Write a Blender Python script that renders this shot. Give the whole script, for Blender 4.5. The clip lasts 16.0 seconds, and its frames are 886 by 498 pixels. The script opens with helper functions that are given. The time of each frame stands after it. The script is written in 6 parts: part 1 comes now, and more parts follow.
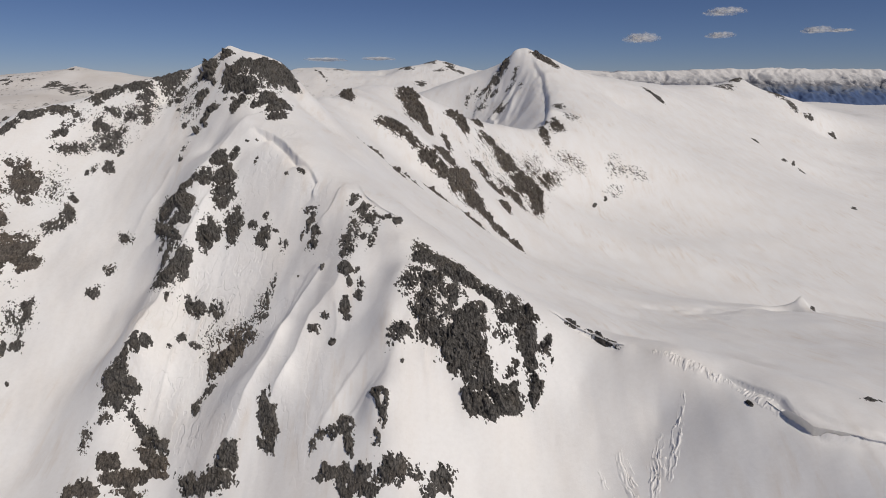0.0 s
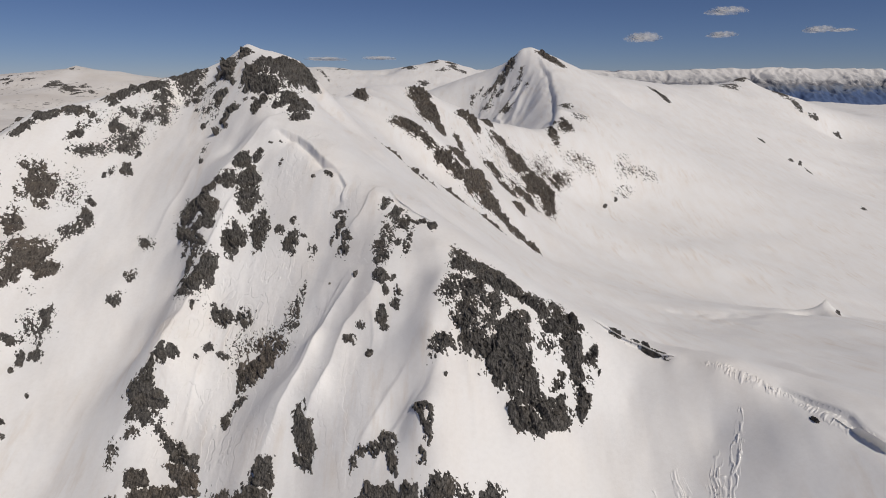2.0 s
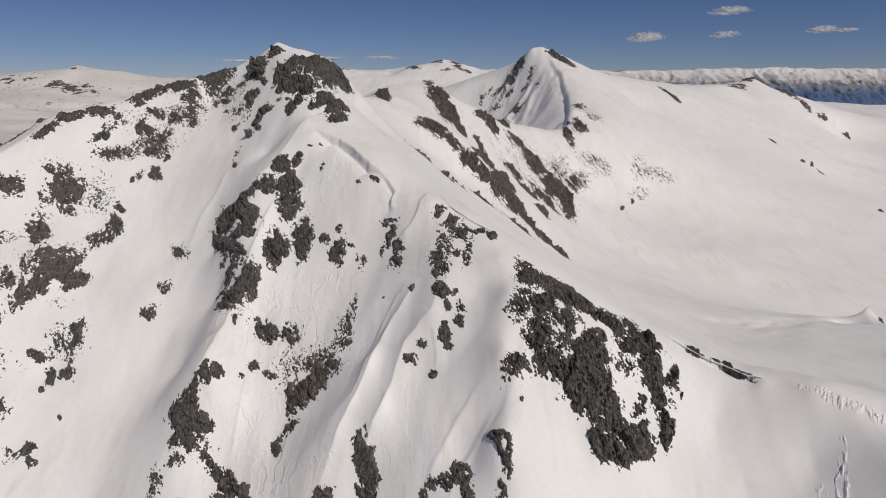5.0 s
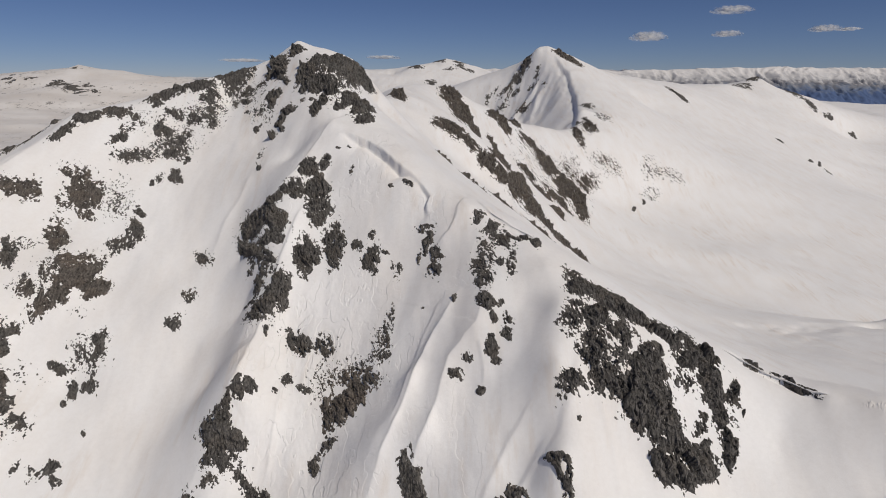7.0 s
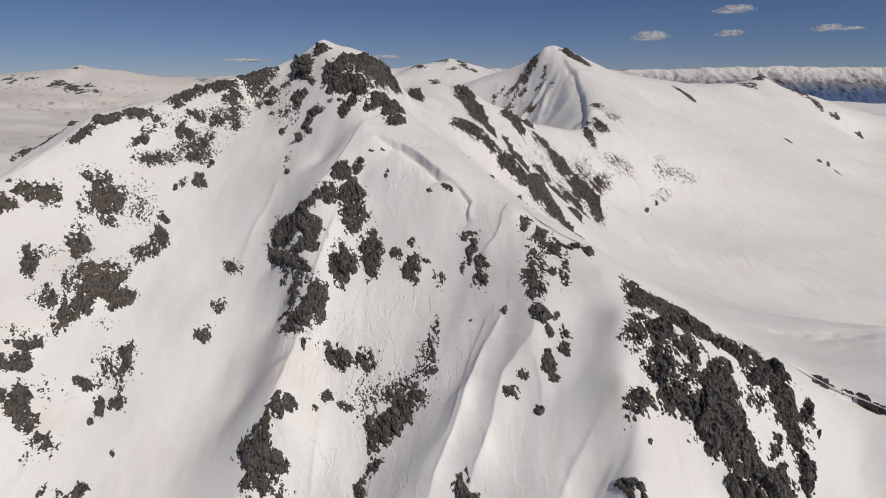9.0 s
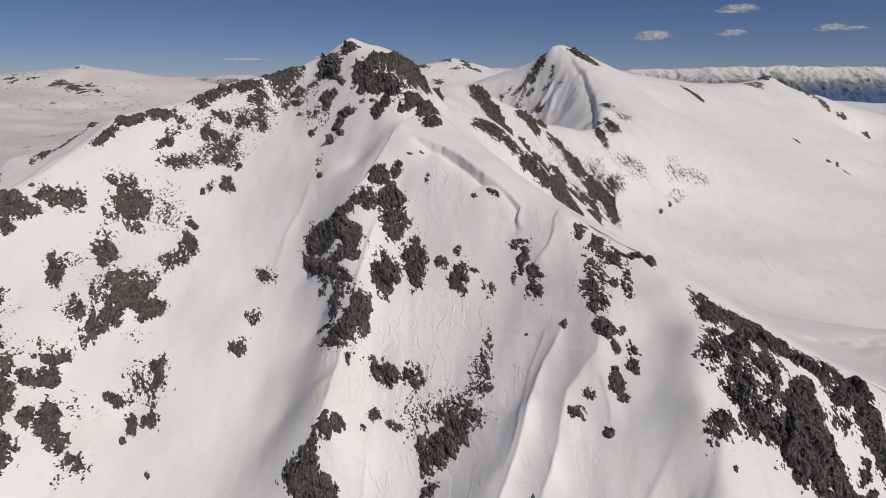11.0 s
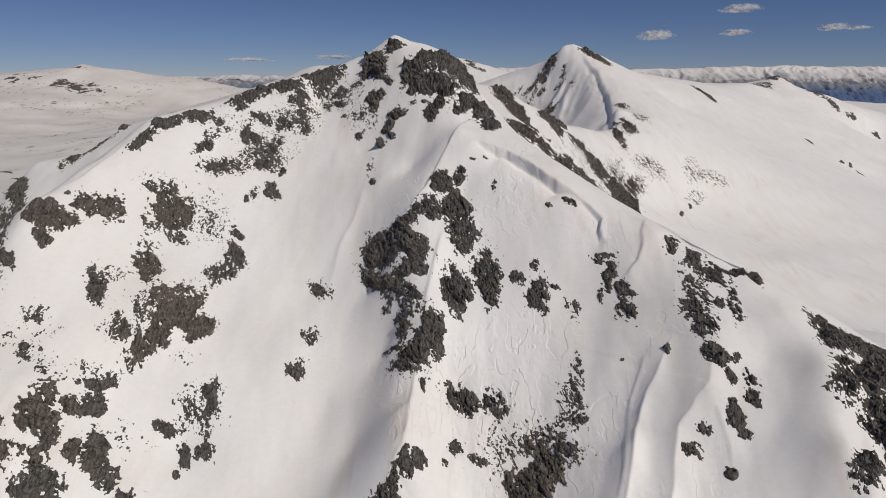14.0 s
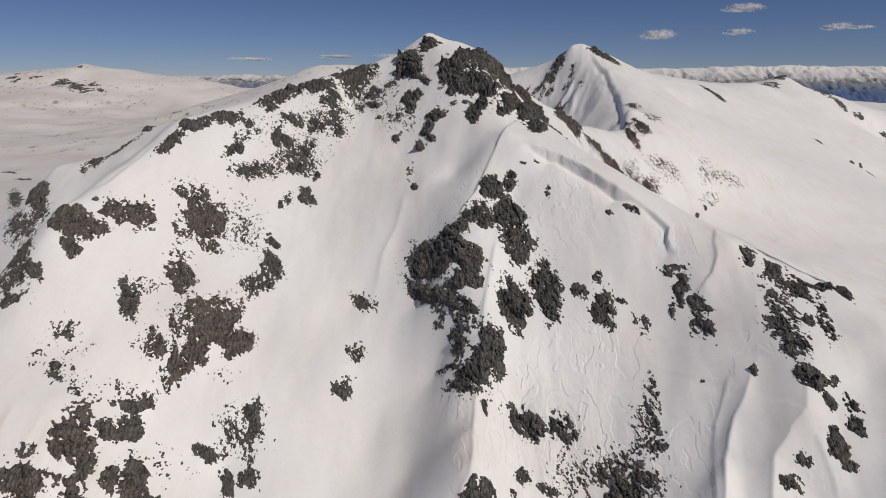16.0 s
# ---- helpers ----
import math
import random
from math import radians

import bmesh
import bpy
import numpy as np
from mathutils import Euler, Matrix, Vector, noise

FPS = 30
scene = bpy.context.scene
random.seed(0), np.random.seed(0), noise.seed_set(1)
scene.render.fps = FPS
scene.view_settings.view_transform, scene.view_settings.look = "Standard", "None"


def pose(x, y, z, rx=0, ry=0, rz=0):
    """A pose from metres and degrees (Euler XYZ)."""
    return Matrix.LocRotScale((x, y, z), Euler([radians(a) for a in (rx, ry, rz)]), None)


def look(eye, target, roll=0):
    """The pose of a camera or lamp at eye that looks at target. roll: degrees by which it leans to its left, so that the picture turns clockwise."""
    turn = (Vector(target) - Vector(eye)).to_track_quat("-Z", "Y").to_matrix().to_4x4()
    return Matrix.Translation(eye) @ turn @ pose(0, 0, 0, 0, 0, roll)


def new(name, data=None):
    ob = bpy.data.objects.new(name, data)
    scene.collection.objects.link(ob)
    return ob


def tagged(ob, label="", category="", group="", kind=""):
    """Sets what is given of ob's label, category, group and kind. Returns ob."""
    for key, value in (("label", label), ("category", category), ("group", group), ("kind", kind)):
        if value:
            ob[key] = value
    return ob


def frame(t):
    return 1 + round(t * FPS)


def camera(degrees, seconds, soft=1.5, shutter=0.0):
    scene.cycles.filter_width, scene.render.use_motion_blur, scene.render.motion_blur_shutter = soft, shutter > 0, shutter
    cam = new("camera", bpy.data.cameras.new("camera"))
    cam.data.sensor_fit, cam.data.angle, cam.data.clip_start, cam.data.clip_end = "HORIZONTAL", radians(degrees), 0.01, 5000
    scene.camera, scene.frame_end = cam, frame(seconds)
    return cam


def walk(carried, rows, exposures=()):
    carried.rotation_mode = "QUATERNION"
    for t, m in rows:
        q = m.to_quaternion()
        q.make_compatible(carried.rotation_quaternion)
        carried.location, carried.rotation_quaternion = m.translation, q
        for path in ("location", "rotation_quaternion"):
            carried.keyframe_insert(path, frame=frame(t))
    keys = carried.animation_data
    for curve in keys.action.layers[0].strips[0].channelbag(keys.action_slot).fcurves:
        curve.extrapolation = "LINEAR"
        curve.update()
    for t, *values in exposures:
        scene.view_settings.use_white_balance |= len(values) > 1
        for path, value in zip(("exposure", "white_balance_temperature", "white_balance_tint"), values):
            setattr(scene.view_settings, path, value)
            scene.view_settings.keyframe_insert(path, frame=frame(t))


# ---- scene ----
cam = camera(72.0, 16.0, soft=1.0)
METRES, EYE, TILT, LEAN, TURN = 110.0, 200.0, -15.44, 0.0, 0.0
AHEAD = 1.376
ROWS = [
    (0.0, 0.0, 0.0, 0.0, 0.0, 0.0, -0.0),
    (0.5, -0.0267, 0.0123, 0.0046, -0.02, -0.01, -0.01),
    (1.0, -0.0513, 0.0238, 0.0089, -0.03, -0.02, -0.01),
    (1.5, -0.0775, 0.0359, 0.0136, -0.03, -0.06, -0.03),
    (2.0, -0.1023, 0.0478, 0.0182, -0.04, -0.06, -0.0),
    (2.5, -0.1287, 0.0605, 0.0229, -0.03, -0.09, 0.0),
    (3.0, -0.1534, 0.0727, 0.0276, -0.03, -0.09, -0.0),
    (3.5, -0.1796, 0.0857, 0.0326, -0.03, -0.09, -0.02),
    (4.0, -0.2074, 0.0996, 0.038, -0.03, -0.08, -0.04),
    (6.5, -0.3324, 0.1643, 0.0627, -0.01, -0.13, -0.01),
    (7.0, -0.3601, 0.1784, 0.0684, -0.02, -0.15, -0.02),
    (7.5, -0.3866, 0.192, 0.0738, -0.01, -0.15, 0.01),
    (8.0, -0.4151, 0.2065, 0.0792, -0.0, -0.15, 0.02),
    (8.5, -0.442, 0.2202, 0.0846, 0.0, -0.16, 0.03),
    (9.0, -0.4707, 0.2345, 0.09, 0.0, -0.18, 0.04),
    (11.5, -0.6165, 0.3051, 0.1169, 0.01, -0.22, 0.03),
    (12.0, -0.6451, 0.319, 0.122, -0.01, -0.23, 0.05),
    (12.5, -0.6751, 0.3339, 0.1278, -0.01, -0.24, 0.04),
    (13.0, -0.703, 0.348, 0.1332, -0.01, -0.24, 0.01),
    (13.5, -0.7344, 0.364, 0.1393, -0.01, -0.25, 0.0),
    (14.0, -0.7607, 0.3778, 0.1445, -0.01, -0.25, 0.01),
    (14.5, -0.7905, 0.3935, 0.1504, -0.0, -0.28, 0.0),
    (15.0, -0.8192, 0.4087, 0.1558, 0.01, -0.29, 0.02),
    (15.5, -0.8501, 0.4252, 0.1624, 0.01, -0.29, 0.0),
    (16.0, -0.8811, 0.4416, 0.1683, 0.01, -0.29, -0.0),
]
walk(cam, [(t, pose(0, 0, EYE, TILT, LEAN, TURN) @ pose(METRES * x, METRES * AHEAD * y, METRES * z, 90 + pitch / AHEAD, roll, yaw)) for t, x, y, z, yaw, pitch, roll in ROWS])


# ---- daylight ----
SUN_FROM = Vector((0.50, -0.47, 0.73)).normalized()
world = bpy.data.worlds.new("sky")
scene.world = world
world.use_nodes = True
sky_nodes = world.node_tree.nodes
sky = sky_nodes.new("ShaderNodeTexSky")
sky.sky_type, sky.sun_disc = "NISHITA", False
sky.sun_elevation, sky.sun_rotation = math.asin(SUN_FROM.z), math.atan2(SUN_FROM.x, SUN_FROM.y)
sky.altitude, sky.air_density, sky.dust_density, sky.ozone_density = 4200, 1.0, 0.0, 6.0
sky_nodes["Background"].inputs["Strength"].default_value = 0.05
tint = sky_nodes.new("ShaderNodeMix")
tint.data_type, tint.blend_type = "RGBA", "MULTIPLY"
tint.inputs[0].default_value, tint.inputs[7].default_value = 1.0, (1.0, 0.92, 1.03, 1)
world.node_tree.links.new(sky.outputs[0], tint.inputs[6])
world.node_tree.links.new(tint.outputs[2], sky_nodes["Background"].inputs["Color"])
sun = new("sun", bpy.data.lights.new("sun", "SUN"))
sun.data.energy, sun.data.angle, sun.data.color = 3.1, radians(0.53), (1.0, 0.925, 0.82)
sun.matrix_world = look(SUN_FROM * 1000, (0, 0, 0))
scene.view_settings.exposure = -0.30


# ---- materials ----
def material(name, roughness=0.6):
    m = bpy.data.materials.new(name)
    m.use_nodes = True
    bsdf = m.node_tree.nodes["Principled BSDF"]
    bsdf.inputs["Roughness"].default_value = roughness
    return m, m.node_tree.nodes, m.node_tree.links, bsdf


def noise_node(nodes, links, scale, detail=4.0, rough=0.55, stretch=(1, 1, 1), turn=(0, 0, 0), source="Object"):
    coords, mapping, n = nodes.new("ShaderNodeTexCoord"), nodes.new("ShaderNodeMapping"), nodes.new("ShaderNodeTexNoise")
    mapping.inputs["Scale"].default_value = stretch
    mapping.inputs["Rotation"].default_value = turn
    n.inputs["Scale"].default_value, n.inputs["Detail"].default_value, n.inputs["Roughness"].default_value = scale, detail, rough
    links.new(coords.outputs[source], mapping.inputs["Vector"])
    links.new(mapping.outputs["Vector"], n.inputs["Vector"])
    return n.outputs["Fac"]


def ramp_node(nodes, links, fac, stops):
    r = nodes.new("ShaderNodeValToRGB")
    while len(r.color_ramp.elements) < len(stops):
        r.color_ramp.elements.new(0.5)
    for e, (at, colour) in zip(r.color_ramp.elements, stops):
        e.position, e.color = at, (*colour, 1)
    links.new(fac, r.inputs["Fac"])
    return r.outputs["Color"]


def mix_node(nodes, links, fac, a, b, how="MIX"):
    m = nodes.new("ShaderNodeMix")
    m.data_type, m.blend_type = "RGBA", how
    for sock, value in ((m.inputs[0], fac), (m.inputs[6], a), (m.inputs[7], b)):
        if isinstance(value, (int, float)):
            sock.default_value = value
        elif isinstance(value, tuple):
            sock.default_value = (*value, 1)
        else:
            links.new(value, sock)
    return m.outputs[2]


def bump_node(nodes, links, height, strength, distance, under=None):
    b = nodes.new("ShaderNodeBump")
    b.inputs["Strength"].default_value, b.inputs["Distance"].default_value = strength, distance
    links.new(height, b.inputs["Height"])
    if under:
        links.new(under, b.inputs["Normal"])
    return b.outputs["Normal"]


def snow_material():
    m, nodes, links, bsdf = material("spring_snow", 0.55)
    broad = noise_node(nodes, links, 0.018, 5, 0.6)
    streak = noise_node(nodes, links, 0.05, 6, 0.62, (1.5, 0.6, 0.6))
    fine = noise_node(nodes, links, 0.9, 5, 0.6)
    dust = ramp_node(nodes, links, streak, [(0.40, (0.90, 0.885, 0.87)), (0.70, (0.80, 0.735, 0.67))])
    clean = ramp_node(nodes, links, broad, [(0.3, (0.90, 0.895, 0.89)), (0.75, (0.87, 0.845, 0.82))])
    colour = mix_node(nodes, links, 0.5, clean, dust)
    colour = mix_node(nodes, links, 0.25, colour, ramp_node(nodes, links, fine, [(0.3, (0.80, 0.79, 0.78)), (0.6, (0.92, 0.915, 0.91))]))
    geo, split, west, crusty, inner = nodes.new("ShaderNodeNewGeometry"), nodes.new("ShaderNodeSeparateXYZ"), nodes.new("ShaderNodeMapRange"), nodes.new("ShaderNodeMapRange"), nodes.new("ShaderNodeMapRange")
    links.new(geo.outputs["Position"], split.inputs[0])
    for reach, lo, hi in ((west, -260.0, -900.0), (crusty, -25.0, -50.0), (inner, -104.0, -88.0)):
        reach.inputs["From Min"].default_value, reach.inputs["From Max"].default_value = lo, hi
        links.new(split.outputs["X"], reach.inputs["Value"])
    old = noise_node(nodes, links, 0.004, 6, 0.6)
    colour = mix_node(nodes, links, west.outputs[0], colour, ramp_node(nodes, links, old, [(0.35, (0.83, 0.80, 0.77)), (0.7, (0.70, 0.655, 0.61))]))
    seep, area = noise_node(nodes, links, 0.14, 6, 0.62, (1.7, 0.3, 0.3)), noise_node(nodes, links, 0.022, 3, 0.5)
    spread = nodes.new("ShaderNodeMath")
    spread.operation = "MULTIPLY"
    links.new(ramp_node(nodes, links, seep, [(0.50, (0, 0, 0)), (0.72, (0.55, 0.55, 0.55))]), spread.inputs[0])
    links.new(ramp_node(nodes, links, area, [(0.48, (0, 0, 0)), (0.62, (1, 1, 1))]), spread.inputs[1])
    colour = mix_node(nodes, links, spread.outputs[0], colour, (0.70, 0.60, 0.50))
    speck, strewn = noise_node(nodes, links, 0.035, 7, 0.72, (1.0, 0.5, 1.6)), noise_node(nodes, links, 0.0028, 4, 0.6)
    bare = nodes.new("ShaderNodeMath")
    bare.operation = "MULTIPLY"
    links.new(ramp_node(nodes, links, speck, [(0.57, (0, 0, 0)), (0.62, (1, 1, 1))]), bare.inputs[0])
    links.new(ramp_node(nodes, links, strewn, [(0.47, (0, 0, 0)), (0.60, (1, 1, 1))]), bare.inputs[1])
    stony = nodes.new("ShaderNodeMath")
    stony.operation = "MULTIPLY"
    links.new(bare.outputs[0], stony.inputs[0])
    links.new(west.outputs[0], stony.inputs[1])
    colour = mix_node(nodes, links, stony.outputs[0], colour, (0.16, 0.145, 0.13))
    links.new(colour, bsdf.inputs["Base Color"])
    runnel = noise_node(nodes, links, 0.3, 5, 0.6, (1.6, 0.6, 0.6))
    crust = noise_node(nodes, links, 1.4, 6, 0.65)
    n = bump_node(nodes, links, runnel, 0.07, 0.6)
    n = bump_node(nodes, links, crust, 0.2, 0.2, n)
    where = noise_node(nodes, links, 0.035, 3, 0.5)
    level = nodes.new("ShaderNodeMath")
    level.operation = "MULTIPLY"
    sheets, saw = nodes.new("ShaderNodeMath"), nodes.new("ShaderNodeMath")
    sheets.operation, sheets.inputs[1].default_value, saw.operation = "MULTIPLY", 6.0, "FRACT"
    links.new(noise_node(nodes, links, 0.11, 3, 0.55, (1.4, 0.7, 0.7), (0.0, 0.0, 0.5)), sheets.inputs[0])
    links.new(sheets.outputs[0], saw.inputs[0])
    edge = nodes.new("ShaderNodeRGBToBW")
    links.new(ramp_node(nodes, links, saw.outputs[0], [(0.0, (0, 0, 0)), (0.12, (1, 1, 1)), (1.0, (0, 0, 0))]), edge.inputs[0])
    links.new(edge.outputs[0], level.inputs[0])
    links.new(ramp_node(nodes, links, where, [(0.44, (0, 0, 0)), (0.64, (1, 1, 1))]), level.inputs[1])
    zone = nodes.new("ShaderNodeMath")
    zone.operation = "MULTIPLY"
    links.new(level.outputs[0], zone.inputs[0])
    links.new(crusty.outputs[0], zone.inputs[1])
    face = nodes.new("ShaderNodeMath")
    face.operation = "MULTIPLY"
    links.new(zone.outputs[0], face.inputs[0])
    links.new(inner.outputs[0], face.inputs[1])
    n = bump_node(nodes, links, face.outputs[0], 0.6, 0.25, n)
    links.new(n, bsdf.inputs["Normal"])
    bsdf.inputs["Specular IOR Level"].default_value = 0.25
    return m


def rock_material(name, dark, light, warm):
    m, nodes, links, bsdf = material(name, 0.88)
    grain = noise_node(nodes, links, 0.7, 7, 0.62, (2.2, 0.6, 0.5), (0.0, 0.5, 0.2))
    fine = noise_node(nodes, links, 2.6, 5, 0.62, (1.7, 0.8, 0.7), (0.0, 0.5, 0.2))
    patch = noise_node(nodes, links, 0.16, 5, 0.6)
    crack = nodes.new("ShaderNodeTexVoronoi")
    crack.feature, crack.inputs["Scale"].default_value = "DISTANCE_TO_EDGE", 0.75
    coords, mapping = nodes.new("ShaderNodeTexCoord"), nodes.new("ShaderNodeMapping")
    mapping.inputs["Rotation"].default_value, mapping.inputs["Scale"].default_value = (0.3, 0.4, 0.5), (1.6, 0.8, 0.7)
    links.new(coords.outputs["Object"], mapping.inputs["Vector"])
    links.new(mapping.outputs["Vector"], crack.inputs["Vector"])
    cleft = ramp_node(nodes, links, crack.outputs["Distance"], [(0.0, (0, 0, 0)), (0.12, (1, 1, 1))])
    colour = ramp_node(nodes, links, grain, [(0.30, dark), (0.52, light), (0.72, tuple(1.5 * c for c in light))])
    colour = mix_node(nodes, links, ramp_node(nodes, links, patch, [(0.48, (0, 0, 0)), (0.66, (0.7, 0.7, 0.7))]), colour, warm)
    colour = mix_node(nodes, links, 0.6, colour, ramp_node(nodes, links, fine, [(0.36, (0.4, 0.4, 0.4)), (0.62, (1.3, 1.28, 1.25))]), "MULTIPLY")
    colour = mix_node(nodes, links, 0.25, colour, cleft, "MULTIPLY")
    links.new(colour, bsdf.inputs["Base Color"])
    n = bump_node(nodes, links, cleft, 0.6, 0.5)
    n = bump_node(nodes, links, grain, 0.8, 0.7, n)
    n = bump_node(nodes, links, fine, 0.5, 0.12, n)
    links.new(n, bsdf.inputs["Normal"])
    bsdf.inputs["Specular IOR Level"].default_value = 0.2
    return m


SNOW = snow_material()
ROCK = rock_material("dark_schist", (0.034, 0.033, 0.032), (0.140, 0.132, 0.124), (0.168, 0.148, 0.128))
LICHEN_ROCK = rock_material("lichened_schist", (0.040, 0.037, 0.034), (0.158, 0.141, 0.126), (0.196, 0.162, 0.133))



def hazed_range_material():
    m, nodes, links, bsdf = material("hazed_snow_range", 0.9)
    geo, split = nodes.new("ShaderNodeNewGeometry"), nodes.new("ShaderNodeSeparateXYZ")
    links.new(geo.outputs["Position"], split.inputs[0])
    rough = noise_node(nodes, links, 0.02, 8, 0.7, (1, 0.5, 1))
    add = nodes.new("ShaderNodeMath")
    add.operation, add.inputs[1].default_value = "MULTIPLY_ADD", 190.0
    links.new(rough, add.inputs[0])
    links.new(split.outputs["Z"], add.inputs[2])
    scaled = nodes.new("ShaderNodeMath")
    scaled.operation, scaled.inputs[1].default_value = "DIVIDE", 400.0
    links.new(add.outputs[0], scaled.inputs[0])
    # haze of distance painted in: dark valley and lower slopes blue, snow dulled
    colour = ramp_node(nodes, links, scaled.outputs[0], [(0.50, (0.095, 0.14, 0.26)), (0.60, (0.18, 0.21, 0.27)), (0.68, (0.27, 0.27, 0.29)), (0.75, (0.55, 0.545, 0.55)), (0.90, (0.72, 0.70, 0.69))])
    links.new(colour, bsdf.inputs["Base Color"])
    bsdf.inputs["Specular IOR Level"].default_value = 0.0
    return m


def cloud_material():
    """Soft white vapour: thick in the middle of a cloud, thinning to nothing at its rim, with a flatter base."""
    m, nodes, links, bsdf = material("cloud", 1.0)

    def reckon(how, a, b):
        n = nodes.new("ShaderNodeMath")
        n.operation = how
        for sock, value in zip(n.inputs, (a, b)):
            if isinstance(value, (int, float)):
                sock.default_value = value
            else:
                links.new(value, sock)
        return n.outputs[0]

    coords, split = nodes.new("ShaderNodeTexCoord"), nodes.new("ShaderNodeSeparateXYZ")
    links.new(coords.outputs["Object"], split.inputs[0])
    up = reckon("MAXIMUM", split.outputs["Z"], reckon("MULTIPLY", split.outputs["Z"], -2.1))
    away = reckon("ADD", reckon("MULTIPLY", split.outputs["X"], split.outputs["X"]), reckon("MULTIPLY", up, up))
    puff = noise_node(nodes, links, 2.1, 5, 0.6, (1.6, 0.6, 0.8), source="Object")
    thick = reckon("SUBTRACT", reckon("ADD", reckon("MULTIPLY", puff, 1.7), 0.02), reckon("MULTIPLY", away, 1.1))
    density = ramp_node(nodes, links, thick, [(0.24, (0, 0, 0)), (0.9, (0.85, 0.85, 0.85))])
    lit, through_light, clear, body, whole = (nodes.new(k) for k in ("ShaderNodeBsdfDiffuse", "ShaderNodeBsdfTranslucent", "ShaderNodeBsdfTransparent", "ShaderNodeMixShader", "ShaderNodeMixShader"))
    lit.inputs["Color"].default_value = through_light.inputs["Color"].default_value = (0.95, 0.93, 0.90, 1)
    links.new(lit.outputs[0], body.inputs[1])
    links.new(through_light.outputs[0], body.inputs[2])
    links.new(density, whole.inputs[0])
    links.new(clear.outputs[0], whole.inputs[1])
    links.new(body.outputs[0], whole.inputs[2])
    links.new(whole.outputs[0], nodes["Material Output"].inputs["Surface"])
    return m


HAZED_RANGE = hazed_range_material()
CLOUD = cloud_material()
